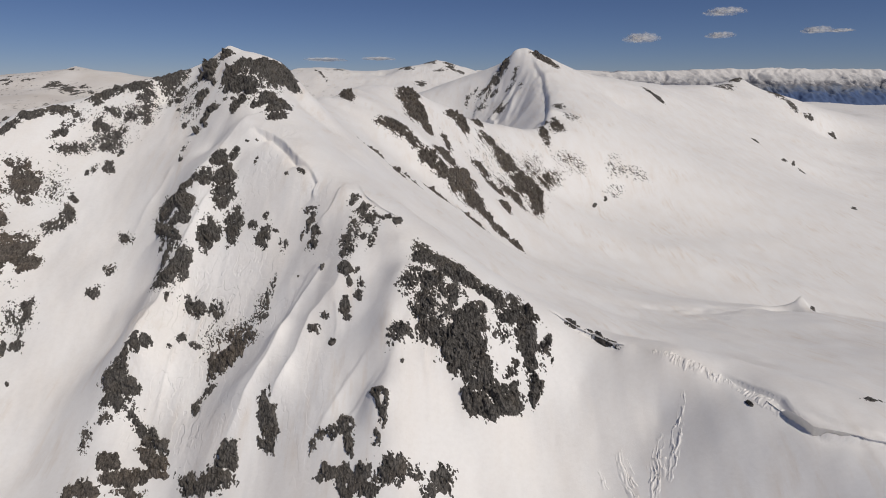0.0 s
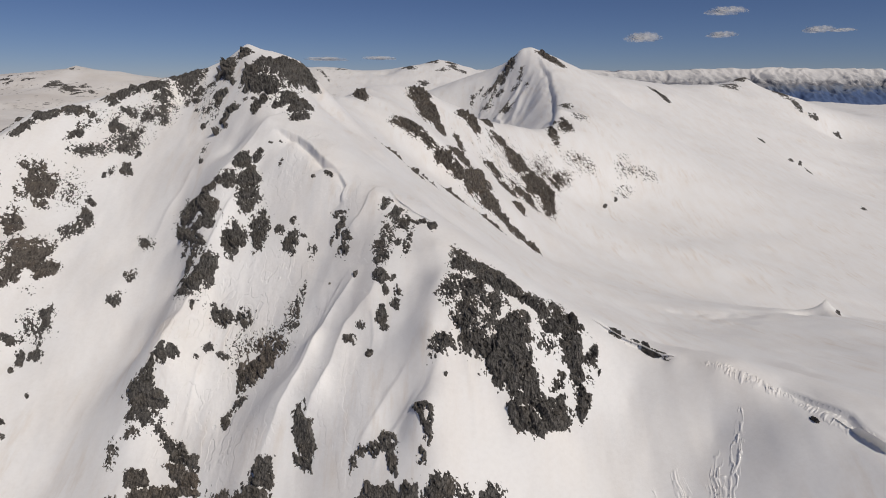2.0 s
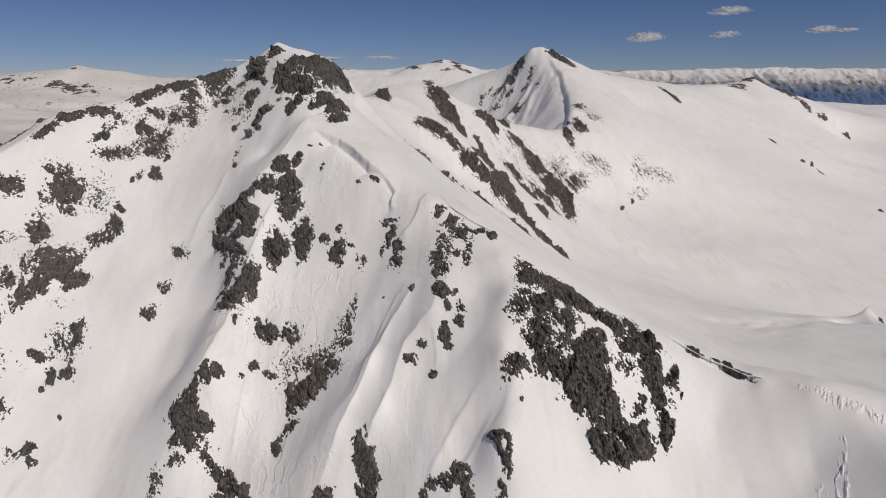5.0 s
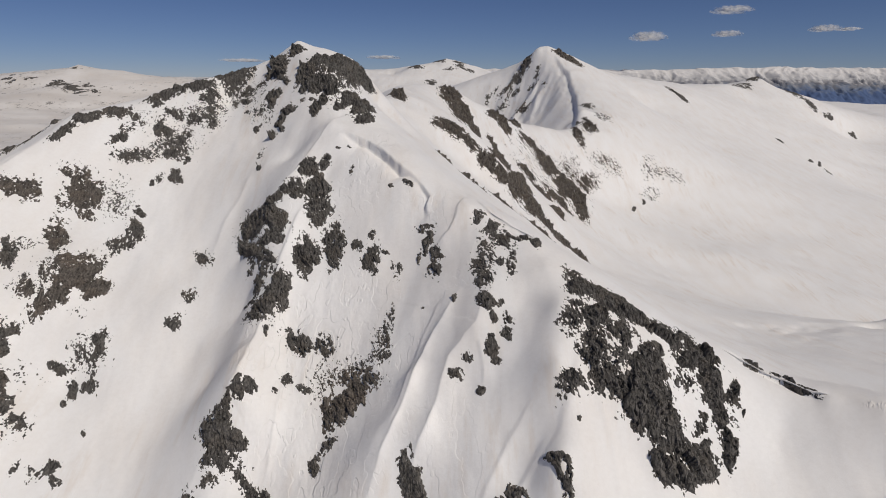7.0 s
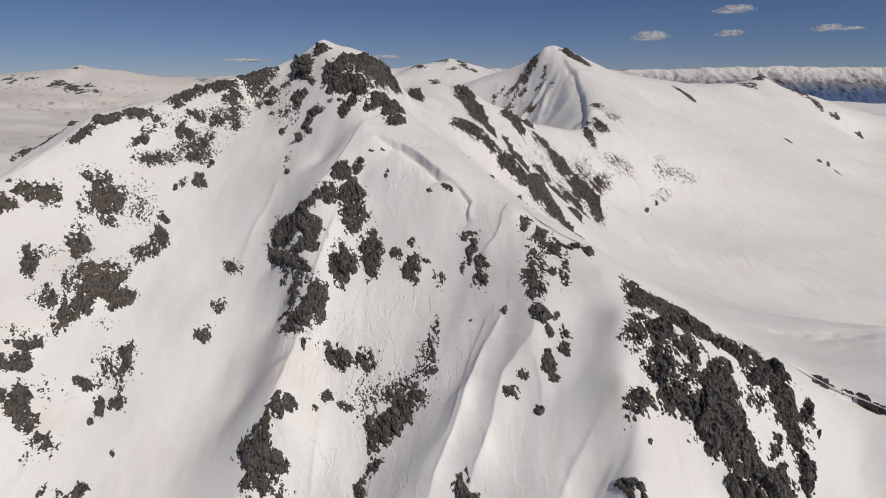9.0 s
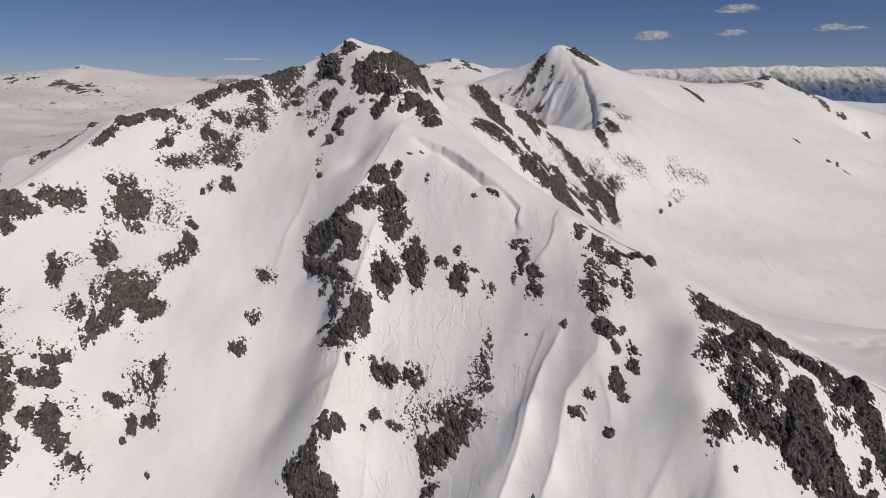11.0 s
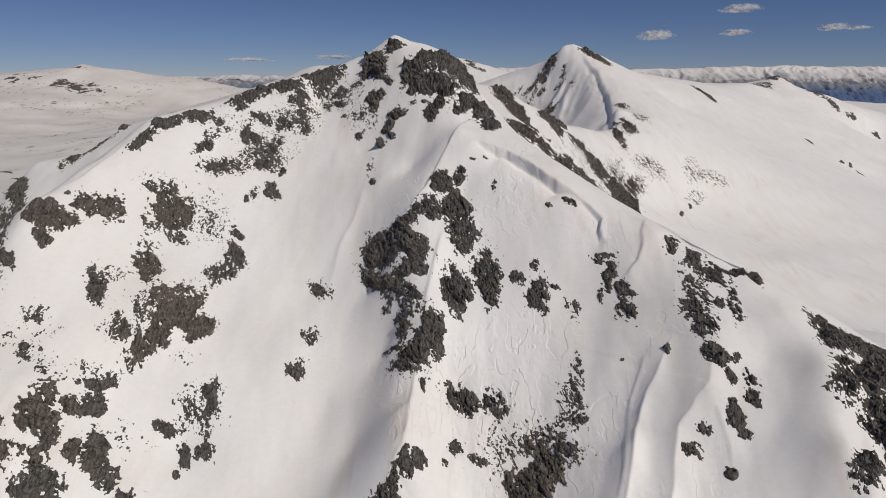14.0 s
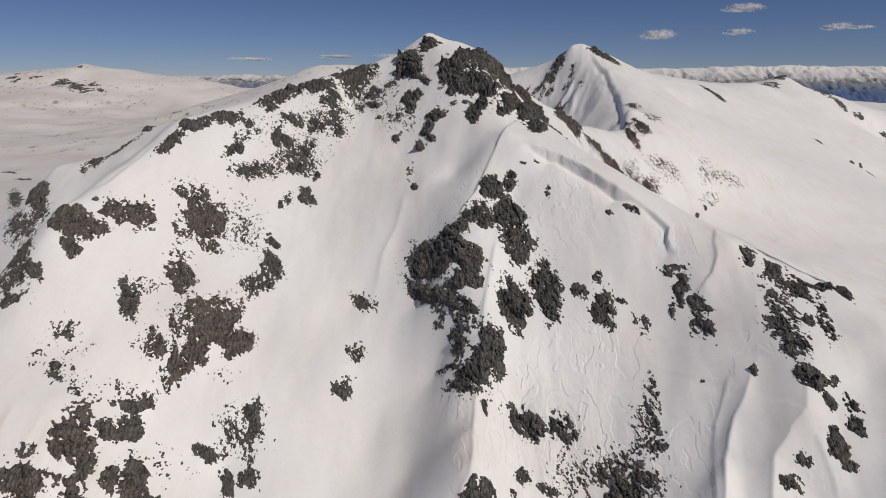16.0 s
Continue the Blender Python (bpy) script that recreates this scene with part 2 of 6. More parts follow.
# ---- the lie of the land: ridges, gullies and hollows as (x, y, z) lines ----
LINES = {
    "summit_ridge": [(-102.5, 308, 216), (-107.5, 309, 212.9), (-113, 311, 209.3), (-118.5, 312, 207.2), (-125.5, 310, 204.6), (-129, 305, 203.2), (-137, 300, 201.3), (-150, 296, 198.3), (-157.5, 290, 194.8),
                     (-168, 279, 190), (-179, 265, 187.3), (-181.5, 253, 180.5), (-188, 240, 174.5), (-192, 232, 170.5), (-194.5, 222, 168.5)],
    "summit_back": [(-100, 312, 213), (-97, 325, 206), (-94, 350, 197), (-88, 390, 191), (-80, 430, 189), (-71, 463, 191)],
    "summit_east": [(-98, 313, 213.2), (-92, 318, 210.6), (-85, 317, 209.8), (-79, 314, 208.2), (-75, 308, 202), (-72, 304, 195.6), (-66, 297, 187)],
    "summit_front": [(-104, 301, 210.5), (-116, 298.5, 202), (-135.5, 291, 197), (-84, 263, 191)],
    "front_rib": [(-93, 293, 209.3), (-87.5, 281, 205.3), (-80, 277, 199), (-73.5, 273.4, 193.1), (-67.7, 265.6, 188), (-73, 254, 185.5), (-78.5, 246, 184.5)],
    "left_spur": [(-194, 213, 163), (-195, 205, 154.5), (-196, 196, 147.5), (-197, 180, 139), (-200, 150, 120), (-205, 110, 92)],
    "second_spur": [(-186, 280, 186.5), (-199, 285, 183.5), (-212.5, 278, 174.5), (-228, 275, 170.5), (-233, 270, 163.5), (-241, 262, 154), (-262, 240, 130)],
    "spur_gully": [(-196, 268, 176.5), (-204, 250, 166), (-212, 230, 152), (-222, 205, 134), (-235, 170, 112), (-255, 120, 84)],
    "west_side": [(-150, 320, 180), (-205, 320, 160), (-280, 330, 112), (-300, 260, 105), (-330, 200, 80), (-320, 120, 60)],
    "north_side": [(-130, 345, 178), (-170, 420, 130), (-150, 520, 120), (-260, 600, 60)],
    "left_face_upper": [(-144.5, 275, 181), (-130.5, 293, 190.5), (-167, 238.5, 163.5), (-137.5, 252, 165), (-179.5, 231.5, 165), (-159, 262, 177), (-121, 275, 182)],
    "left_face_rib": [(-165.5, 220, 150), (-158, 207, 145), (-151.5, 209, 140.5), (-144.5, 208.5, 137), (-145, 192.5, 127.5), (-144, 184, 117.5), (-143.5, 162, 106.5)],
    "left_face_low": [(-179, 196.5, 142.5), (-172.5, 179.5, 136), (-162.5, 185, 126.5), (-161, 173.5, 122.5), (-171, 168, 128), (-165, 140, 104), (-160, 110, 84)],
    "couloir": [(-100, 266, 185.5), (-109.5, 264.5, 177.5), (-102, 245, 171), (-109, 232, 157), (-119, 220, 143.5), (-122, 202, 133), (-113, 190, 122), (-114, 172, 110), (-117, 150, 97), (-122, 115, 77)],
    "couloir_east": [(-93.5, 247, 173.5), (-102.5, 215, 146.5), (-98.5, 197.5, 134.5), (-104, 181, 120)],
    "middle_rib": [(-85.5, 238, 176.5), (-91.5, 226, 167.5), (-94.5, 213, 157.5), (-92, 203, 149), (-93.5, 196, 141.5), (-92.5, 186, 134.5), (-92.5, 176.5, 130.5), (-92.5, 169, 127.5),
                   (-97, 164, 118.5), (-98.5, 160, 113), (-93, 148, 104), (-92, 130, 93), (-92, 105, 78)],
    "middle_face": [(-78, 228, 169.5), (-74, 207, 152), (-83, 204, 149.5), (-64, 200, 149.2), (-87, 194.5, 143.5), (-73.5, 184, 131.5), (-82, 184, 129.7), (-67, 173, 123), (-82.5, 174.3, 122.5),
                    (-85, 154, 105), (-70, 157, 110), (-72, 130, 91), (-66, 216, 163.5), (-54.5, 198, 150)],
    "middle_gully": [(-48, 192.5, 148), (-47.5, 180.5, 141), (-45, 172, 134.5), (-50, 161, 126.5), (-56, 151.5, 118.5), (-58.5, 143, 109.5), (-61, 120, 92), (-63, 95, 75)],
    "gully_lip": [(-44, 166, 132.3), (-45.5, 151, 122.3), (-48, 144, 113.5), (-46, 138.5, 108.6), (-47, 115, 92)],
    "crest": [(-73, 240, 181), (-64.8, 232.5, 176.5), (-55.5, 229, 175.2), (-50, 221, 171.5), (-46, 214, 168), (-39, 206, 165), (-33, 201, 163.3), (-26, 196, 160.8), (-20, 190, 158.6), (-15.5, 186, 157.4),
              (-13, 177, 153.8), (-8, 170, 150), (0, 167, 146.2), (9, 164, 142), (17.5, 161, 137.5), (29, 160.5, 132), (41, 159.5, 127.8), (50, 155, 128.6), (59, 149, 129.6), (71.5, 140.5, 127.4),
              (76, 130, 128), (80, 119, 127), (90, 104, 123), (110, 85, 115), (150, 60, 105)],
    "second_rib": [(-36, 193, 155.8), (-28, 174.2, 149.2), (-31.5, 166.4, 141), (-32.8, 158.8, 131.6), (-28.5, 142.5, 121.5), (-28, 133.5, 114.5), (-27, 115, 101), (-27, 90, 82)],
    "rib_gully": [(-20.5, 180, 153.3), (-19.5, 170, 146.3), (-21, 160, 138), (-21.8, 148, 128), (-21.5, 138, 119.5), (-20, 112, 101)],
    "third_rib": [(-11.5, 163, 148), (-9, 154, 138), (-14.7, 151, 138), (-17, 142.5, 126.2), (-16, 136.5, 125), (-13.3, 124.5, 114.2), (-10, 100, 94)],
    "big_crag": [(0.5, 157.7, 142), (4, 147.7, 132.4), (2, 141, 122), (12.8, 141.5, 121), (20, 143.8, 116.6), (8, 125, 106), (10, 100, 88)],
    "right_bowl": [(37, 150, 120), (55, 139, 117.5), (66, 126, 121), (40, 128, 104), (45, 105, 90), (75, 100, 104), (60, 75, 84), (110, 45, 85)],
    "back_slope": [(-62, 275, 184.5), (-50, 339, 171), (-31, 330, 154), (-5, 352, 132), (22, 378, 110), (41, 406, 93), (-40, 262, 168.5), (-10, 240, 147), (25, 212, 127), (10, 300, 128), (48, 300, 104), (70, 420, 76)],
    "back_hollow": [(-45, 400, 163), (-20, 412, 143), (15, 425, 118), (45, 450, 93)],
    "basin": [(93, 280, 86), (117, 250, 93), (95, 195, 107), (70, 185, 113), (159, 255, 86), (200, 210, 95), (130, 150, 112), (180, 120, 106), (200, 290, 79)],
    "basin_lip": [(120, 320, 78), (152, 332, 73.5), (195, 350, 68), (222, 355, 65), (254, 345, 62), (320, 330, 55)],
    "bowl": [(171, 573, 32.5), (223, 524, 17), (200, 440, 34), (270, 430, 18), (335, 560, 5), (300, 480, 3), (460, 480, -20), (600, 400, -40), (150, 470, 46), (120, 520, 52)],
    "first_band": [(-55, 450, 182), (-38.5, 442, 173), (-21, 446, 164.5), (-10.5, 440, 155), (1, 440, 143.5), (25, 470, 120), (50, 520, 98), (81, 589, 78.5)],
    "band_hollow": [(-30, 520, 171), (0, 540, 146), (35, 570, 117), (70, 620, 98)],
    "main_ridge": [(-72, 510, 193.5), (-72, 560, 195.5), (-55, 590, 195.5), (-43, 612, 194.5), (-21, 618, 186), (9, 661, 171.5), (24, 690, 160), (60, 750, 147), (100, 810, 140), (123, 850, 136.5), (150, 874, 146), (160, 930, 158)],
    "second_band": [(24, 648, 160), (50, 655, 135), (80, 670, 110), (129, 706, 72), (160, 730, 62)],
    "far_face_west": [(-140, 560, 160), (-150, 700, 130), (-80, 800, 120), (0, 900, 112), (-35, 1150, 140), (-140, 1000, 110)],
    "horn_ridge": [(150, 874, 141), (163, 900, 140), (176, 960, 152), (178, 1040, 172), (178, 1120, 194), (179, 1210, 226), (173, 1260, 252), (165, 1284, 263), (144, 1278, 260)],
    "horn_east": [(190, 1300, 253), (225, 1330, 240), (259, 1350, 227), (350, 1410, 206), (449, 1450, 191), (597, 1600, 179)],
    "horn_west": [(119, 1290, 227), (85, 1310, 212), (50, 1325, 201), (18, 1335, 191), (-42, 1350, 174)],
"horn_hollow": [(138, 1210, 192), (135, 1120, 157), (136, 1040, 138), (138, 960, 124), (128, 900, 118), (90, 1215, 152), (80, 1120, 113), (75, 1030, 94), (20, 1220, 98), (108, 1262, 196)],
    "east_slope": [(229, 788, 49.5), (248, 845, 90), (200.5, 756, 58), (180, 800, 95), (247, 620, 30), (368, 750, 18), (445, 650, -5), (400, 1050, 95), (343, 1200, 150), (669, 1000, 12), (540, 1180, 85)],
    "east_spur": [(500, 1380, 168), (600, 1370, 112), (660, 1340, 78), (731, 1307, 41), (747, 1287, 22), (790, 1220, -10), (900, 1100, -50)],
    "knob_ridge": [(751, 1800, 186), (841, 1937, 183), (909, 1935, 209), (975, 1909, 171), (1053, 1900, 152), (1086, 1800, 110), (1079, 1748, 50), (1131, 1762, 48), (1300, 1600, 0)],
    "knob_slope": [(800, 1700, 130), (800, 1500, 75), (950, 1450, 10), (1000, 1650, 60)],
    "low_ground": [(-600, 1000, 20), (-1000, 1500, 0), (-400, 1900, 25), (-700, 500, 10), (-700, 0, -20), (-300, -200, -20), (0, -60, 20), (0, 30, 45), (-150, 50, 50), (200, -100, 40),
                   (600, 0, -20), (1200, 500, -60), (1600, 1200, -50), (1700, 2300, 60), (1500, 3200, 60), (300, 2200, 100), (1000, 2700, 90), (-1500, -1200, -60), (1500, -1200, -60)],
    "far_snow": [(-175, 2600, 248), (-60, 2650, 270), (-31, 2664, 288), (40, 2640, 268), (120, 2600, 238), (200, 2600, 215), (-240, 2600, 214), (-350, 2600, 234), (-440, 2600, 252), (-540, 2600, 251), (-640, 2600, 232), (-760, 2700, 190)],
    "west_range": [(-3246, 4250, 202), (-3017, 4250, 227), (-2827, 4250, 249), (-2639, 4250, 259), (-2507, 4250, 274), (-2448, 4250, 291), (-2395, 4250, 277), (-2267, 4250, 259), (-2084, 4250, 238), (-1901, 4250, 216), (-1754, 4250, 198), (-1534, 4250, 155), (-1423, 4250, 137), (-1200, 4400, 120)],
    "west_range_back": [(-3505, 4640, 157), (-2850, 4640, 214), (-2586, 4640, 232), (-2053, 4640, 171), (-1537, 4640, 92)],
    "west_range_foot": [(-2900, 3700, 120), (-2200, 3700, 110), (-1700, 3500, 20), (-1200, 3600, 50), (-1600, 2600, -20), (-2200, 2800, 40), (-3300, 3300, 120)],
    "rim": [(-400, 4600, 130), (400, 4600, 120), (1200, 4500, 60), (2200, 4100, 60), (3000, 3200, 20), (4000, 1000, 0), (-4000, 1000, 60), (-3000, -2500, 0), (3000, -2500, 0)],
}


def along(line, step):
    """A line with points about every step metres."""
    out = [line[0]]
    for a, b in zip(line, line[1:]):
        n = max(1, int(math.dist(a, b) / step))
        out += [tuple(a[i] + (b[i] - a[i]) * k / n for i in range(3)) for k in range(1, n + 1)]
    return out


SHARP = {"horn_east": 40, "summit_ridge": 8, "summit_east": 8, "front_rib": 8, "crest": 7, "middle_rib": 7, "left_spur": 12, "second_spur": 12, "horn_ridge": 40, "main_ridge": 30, "second_rib": 9, "gully_lip": 8, "middle_gully": 9}


def land_weights():
    pts = []
    for name, line in LINES.items():
        pts += along(line, SHARP[name]) if name in SHARP else line
    P = np.array(pts, float)
    xy = P[:, :2] / 100.0
    d = np.sqrt(((xy[:, None] - xy[None]) ** 2).sum(2) + 0.0003)
    n = len(P)
    A = np.zeros((n + 3, n + 3))
    A[:n, :n] = d - 0.0005 * np.eye(n)
    A[:n, n], A[:n, n + 1:], A[n, :n], A[n + 1:, :n] = 1, xy, 1, xy.T
    w = np.linalg.solve(A, np.concatenate([P[:, 2], np.zeros(3)]))
    return xy, w


LAND_XY, LAND_W = land_weights()


def lattice(ix, iy, seed):
    """A random number from 0 to 1 for each pair of whole numbers."""
    h = (ix.astype(np.int64) * 374761393 + iy.astype(np.int64) * 668265263 + seed * 1442695041) & 0xFFFFFFFF
    h = ((h ^ (h >> 13)) * 1274126177) & 0xFFFFFFFF
    h = ((h ^ (h >> 16)) * 2246822519) & 0xFFFFFFFF
    return ((h ^ (h >> 15)) & 0xFFFFFF) / float(0xFFFFFF)


def smooth_noise(x, y, seed=0):
    """Value noise from -1 to 1."""
    ix, iy = np.floor(x), np.floor(y)
    u, v = x - ix, y - iy
    u, v = u * u * u * (u * (6 * u - 15) + 10), v * v * v * (v * (6 * v - 15) + 10)
    a, b = lattice(ix, iy, seed), lattice(ix + 1, iy, seed)
    c, d = lattice(ix, iy + 1, seed), lattice(ix + 1, iy + 1, seed)
    return 2 * ((a * (1 - u) + b * u) * (1 - v) + (c * (1 - u) + d * u) * v) - 1


def fractal(x, y, octaves, seed=0, gain=0.5):
    s, amp = np.zeros_like(x), 1.0
    for k in range(octaves):
        s += amp * smooth_noise(x * 2.03 ** k + 17.3 * k, y * 2.03 ** k - 9.1 * k, seed + k)
        amp *= gain
    return s


def land(x, y):
    """The bare height of the land, without its finer relief."""
    x, y = np.asarray(x, float), np.asarray(y, float)
    flat_x, flat_y = x.ravel() / 100, y.ravel() / 100
    out = np.empty(flat_x.size)
    n = len(LAND_XY)
    centres = np.stack([-2 * LAND_XY[:, 0], -2 * LAND_XY[:, 1], np.ones(n), (LAND_XY ** 2).sum(1) + 0.0003])
    for i in range(0, flat_x.size, 4096):
        px, py = flat_x[i:i + 4096], flat_y[i:i + 4096]
        d = np.stack([px, py, px * px + py * py, np.ones(len(px))], 1) @ centres
        np.maximum(d, 0.0003, out=d)
        np.sqrt(d, out=d)
        out[i:i + 4096] = d @ LAND_W[:n] + LAND_W[n] + LAND_W[n + 1] * px + LAND_W[n + 2] * py
    return out.reshape(x.shape)


# breaks in the snow: a line in plan, then rise and width on the side to the left of the line's way, rise and width on the other side, and the width of the step
BREAKS = {
    "cornice": ([(-75.1, 242.0), (-70.1, 239.9), (-65.2, 237.3), (-60.2, 231.8), (-56.2, 226.5), (-53.1, 222.4), (-47.2, 218.2)], 1.8, 6.0, -3.8, 7.0, 0.28),
    "cornice_end": ([(-48.5, 219.2), (-46.6, 215.5), (-45.3, 212.9), (-43.7, 209.6), (-44.7, 207.3), (-44.5, 205.5), (-43.2, 204.1)], 1.2, 3.0, -1.3, 4.0, 0.25),
    "scoop_lip": ([(-31.5, 212.5), (-34.0, 206.5), (-35.6, 202.5), (-36.5, 199.5), (-37.9, 197.3), (-40.1, 196.1), (-42.5, 195.0)], 2.4, 6.0, 1.0, 6.0, 0.3),
    "lip_a": ([(-35.0, 179.0), (-37.0, 177.0), (-39.8, 173.6), (-42.4, 171.2), (-45.6, 165.9), (-47.7, 159.9), (-50.8, 153.7), (-53.0, 150.4), (-54.9, 146.2), (-58.5, 138)], 4.8, 4.0, 4.2, 8.0, 0.3),
    "lip_b": ([(-28.6, 174.0), (-29.7, 171.5), (-31.5, 167.5), (-34.6, 166.1), (-38.2, 163.6), (-40.0, 159.4), (-41.7, 154.9), (-44.0, 150.1), (-46.1, 147.1), (-48, 141)], 4.2, 5.0, 3.8, 7.0, 0.3),
    "rib_flank": ([(-6.1, 161.7), (-8.3, 156.6), (-10.1, 151.9), (-12.6, 146.4), (-15.2, 142.2), (-18.6, 138.7), (-22.0, 136.2)], 2.8, 9.0, 1.8, 9.0, 0.6),
    "rib_edge": ([(-74.5, 259.0), (-77.1, 254.5), (-80.7, 246.1), (-84.7, 237.2), (-88.4, 229.3), (-92.6, 224.2), (-97.1, 222.7), (-100.9, 222.8)], 2.2, 6.0, 0.2, 5.0, 0.4),
    "rib_crest": ([(-81.5, 223.0), (-82.8, 218.7), (-84.2, 213.2), (-85.5, 208.4), (-87.1, 203.7), (-88.0, 199.1), (-88.5, 192.6), (-89.1, 188.1), (-90.4, 184.0), (-91.2, 177.3), (-91.4, 172.2), (-92.1, 168.3), (-94.2, 166.6), (-98.0, 158.0), (-102, 149)], 4.6, 9.0, 3.2, 7.5, 0.5),
    "crest_lip": ([(-30.0, 213.2), (-26.2, 201.8), (-20.0, 194.6), (-14.4, 190.9), (-11.9, 184.1)], 0.9, 4.0, -0.8, 3.0, 0.3),
    "spur_lip": ([(-180.2, 257.5), (-185.0, 249.8), (-187.3, 240.3), (-191.0, 231.4)], 1.4, 6.0, -1.5, 4.0, 0.5),
    "crag_lip": ([(31.0, 172.8), (36.1, 168.2), (43.7, 163.3), (47.7, 157.6), (50.3, 156.2)], 1.4, 4.0, -1.6, 3.0, 0.3),
    "crack": ([(71.0, 143.0), (73.4, 139.2), (76.4, 132.7), (79.1, 127.7), (78.9, 122.1), (80.9, 117.9), (82.6, 116.0), (86.0, 114.3), (90.2, 112.6), (100, 107)], 1.4, 6.0, -1.8, 6.0, 0.25),
    "crack_upper": ([(81.0, 122.0), (83.2, 120.1), (85.6, 117.9), (88.0, 115.8), (91.1, 114.1), (95, 112.5)], 0.8, 2.5, -0.8, 2.0, 0.25),
    "horn_edge": ([(173, 1262), (177, 1222), (183, 1160), (178, 1105), (174, 1040), (166, 990), (150, 915), (135, 868)], 5.0, 30.0, -9.0, 26.0, 1.5),
    "swirl": ([(214, 546), (222, 536), (226, 524), (222, 514)], 0.3, 8.0, -2.2, 6.0, 0.9),
    "runnel": ([(-81.3, 178.6), (-81.9, 170.0), (-82.5, 161.5), (-82.6, 154.5)], 1.0, 2.5, 0.3, 2.0, 0.3),
    "runnel_low": ([(-5.8, 149.8), (-5.1, 145.6), (-4.2, 142.1), (-3.7, 137.5), (-3.5, 130)], 1.1, 2.5, 0.3, 2.0, 0.3),
    "runnel_east": ([(-18.5, 150.6), (-21.5, 148.2), (-25.4, 144.6), (-29.4, 140.0), (-33, 134)], 1.3, 3.0, 0.5, 2.5, 0.3),
    "runnel_spine": ([(-30.9, 164.5), (-30.9, 163.7), (-30.1, 160.0), (-30.3, 156.5)], 0.8, 2.0, 0.0, 2.0, 0.3),
    "gully_track": ([(-41.6, 178.5), (-41.6, 177.3), (-45.2, 172.3), (-47.5, 165.7), (-49.1, 160.5), (-53, 153)], 1.0, 2.0, 0.3, 2.5, 0.25),
    "couloir_track": ([(-106, 252), (-107.7, 247.0), (-110.3, 236.0), (-113.8, 229.6), (-114.8, 223.0), (-118, 212)], 1.0, 4.0, 0.4, 3.0, 0.5),
    "basin_roll": ([(70, 300), (104, 320), (120, 322), (138, 327), (165, 342), (195, 347), (222, 350), (254, 340), (300, 330)], -2.0, 30.0, -5.0, 40.0, 4.0),
    "rib_foot": ([(-16.0, 144.5), (-18.7, 141.6), (-21.7, 139.1), (-24.8, 135.5), (-28, 130)], 2.0, 3.5, 0.8, 3.0, 0.3),
}


def breaks(x, y):
    out = np.zeros_like(x)
    for line, rise_l, wide_l, rise_r, wide_r, crisp in BREAKS.values():
        P = np.array(line, float)
        reach = 5 * max(wide_l, wide_r)
        pick = (x > P[:, 0].min() - reach) & (x < P[:, 0].max() + reach) & (y > P[:, 1].min() - reach) & (y < P[:, 1].max() + reach)
        if not pick.any():
            continue
        px, py = x[pick], y[pick]
        px, py = px + 0.25 * smooth_noise(px / 4, py / 4, 61), py + 0.25 * smooth_noise(px / 2.5, py / 2.5, 62)
        best, side, fade = np.full(px.shape, 1e9), np.zeros(px.shape), np.zeros(px.shape)
        total = len(P) - 1
        for i in range(total):
            ax, ay = P[i]
            bx, by = P[i + 1] - P[i]
            t = np.clip(((px - ax) * bx + (py - ay) * by) / (bx * bx + by * by), 0, 1)
            d = np.hypot(px - ax - t * bx, py - ay - t * by)
            near = d < best
            best = np.where(near, d, best)
            side = np.where(near, np.sign(bx * (py - ay) - by * (px - ax)), side)
            fade = np.where(near, (i + t) / total, fade)
        strength = np.clip(np.minimum(4.0 * fade, 6 * (1 - fade)), 0, 1)
        ends = np.where((fade <= 0) | (fade >= 1), 0, 1)
        left = 0.5 + 0.5 * np.tanh(side * best / crisp)
        strength = strength * np.clip(0.9 + 0.35 * smooth_noise(px / 6, py / 6, 67), 0.5, 1.2)
        out[pick] += np.clip(1 - best / reach, 0, 1) * strength * ends * (left * rise_l * (np.exp(-best / wide_l) - 0.4 * np.exp(-best / (2.5 * wide_l))) + (1 - left) * rise_r * (np.exp(-best / wide_r) - 0.4 * np.exp(-best / (2.5 * wide_r))))
    return out


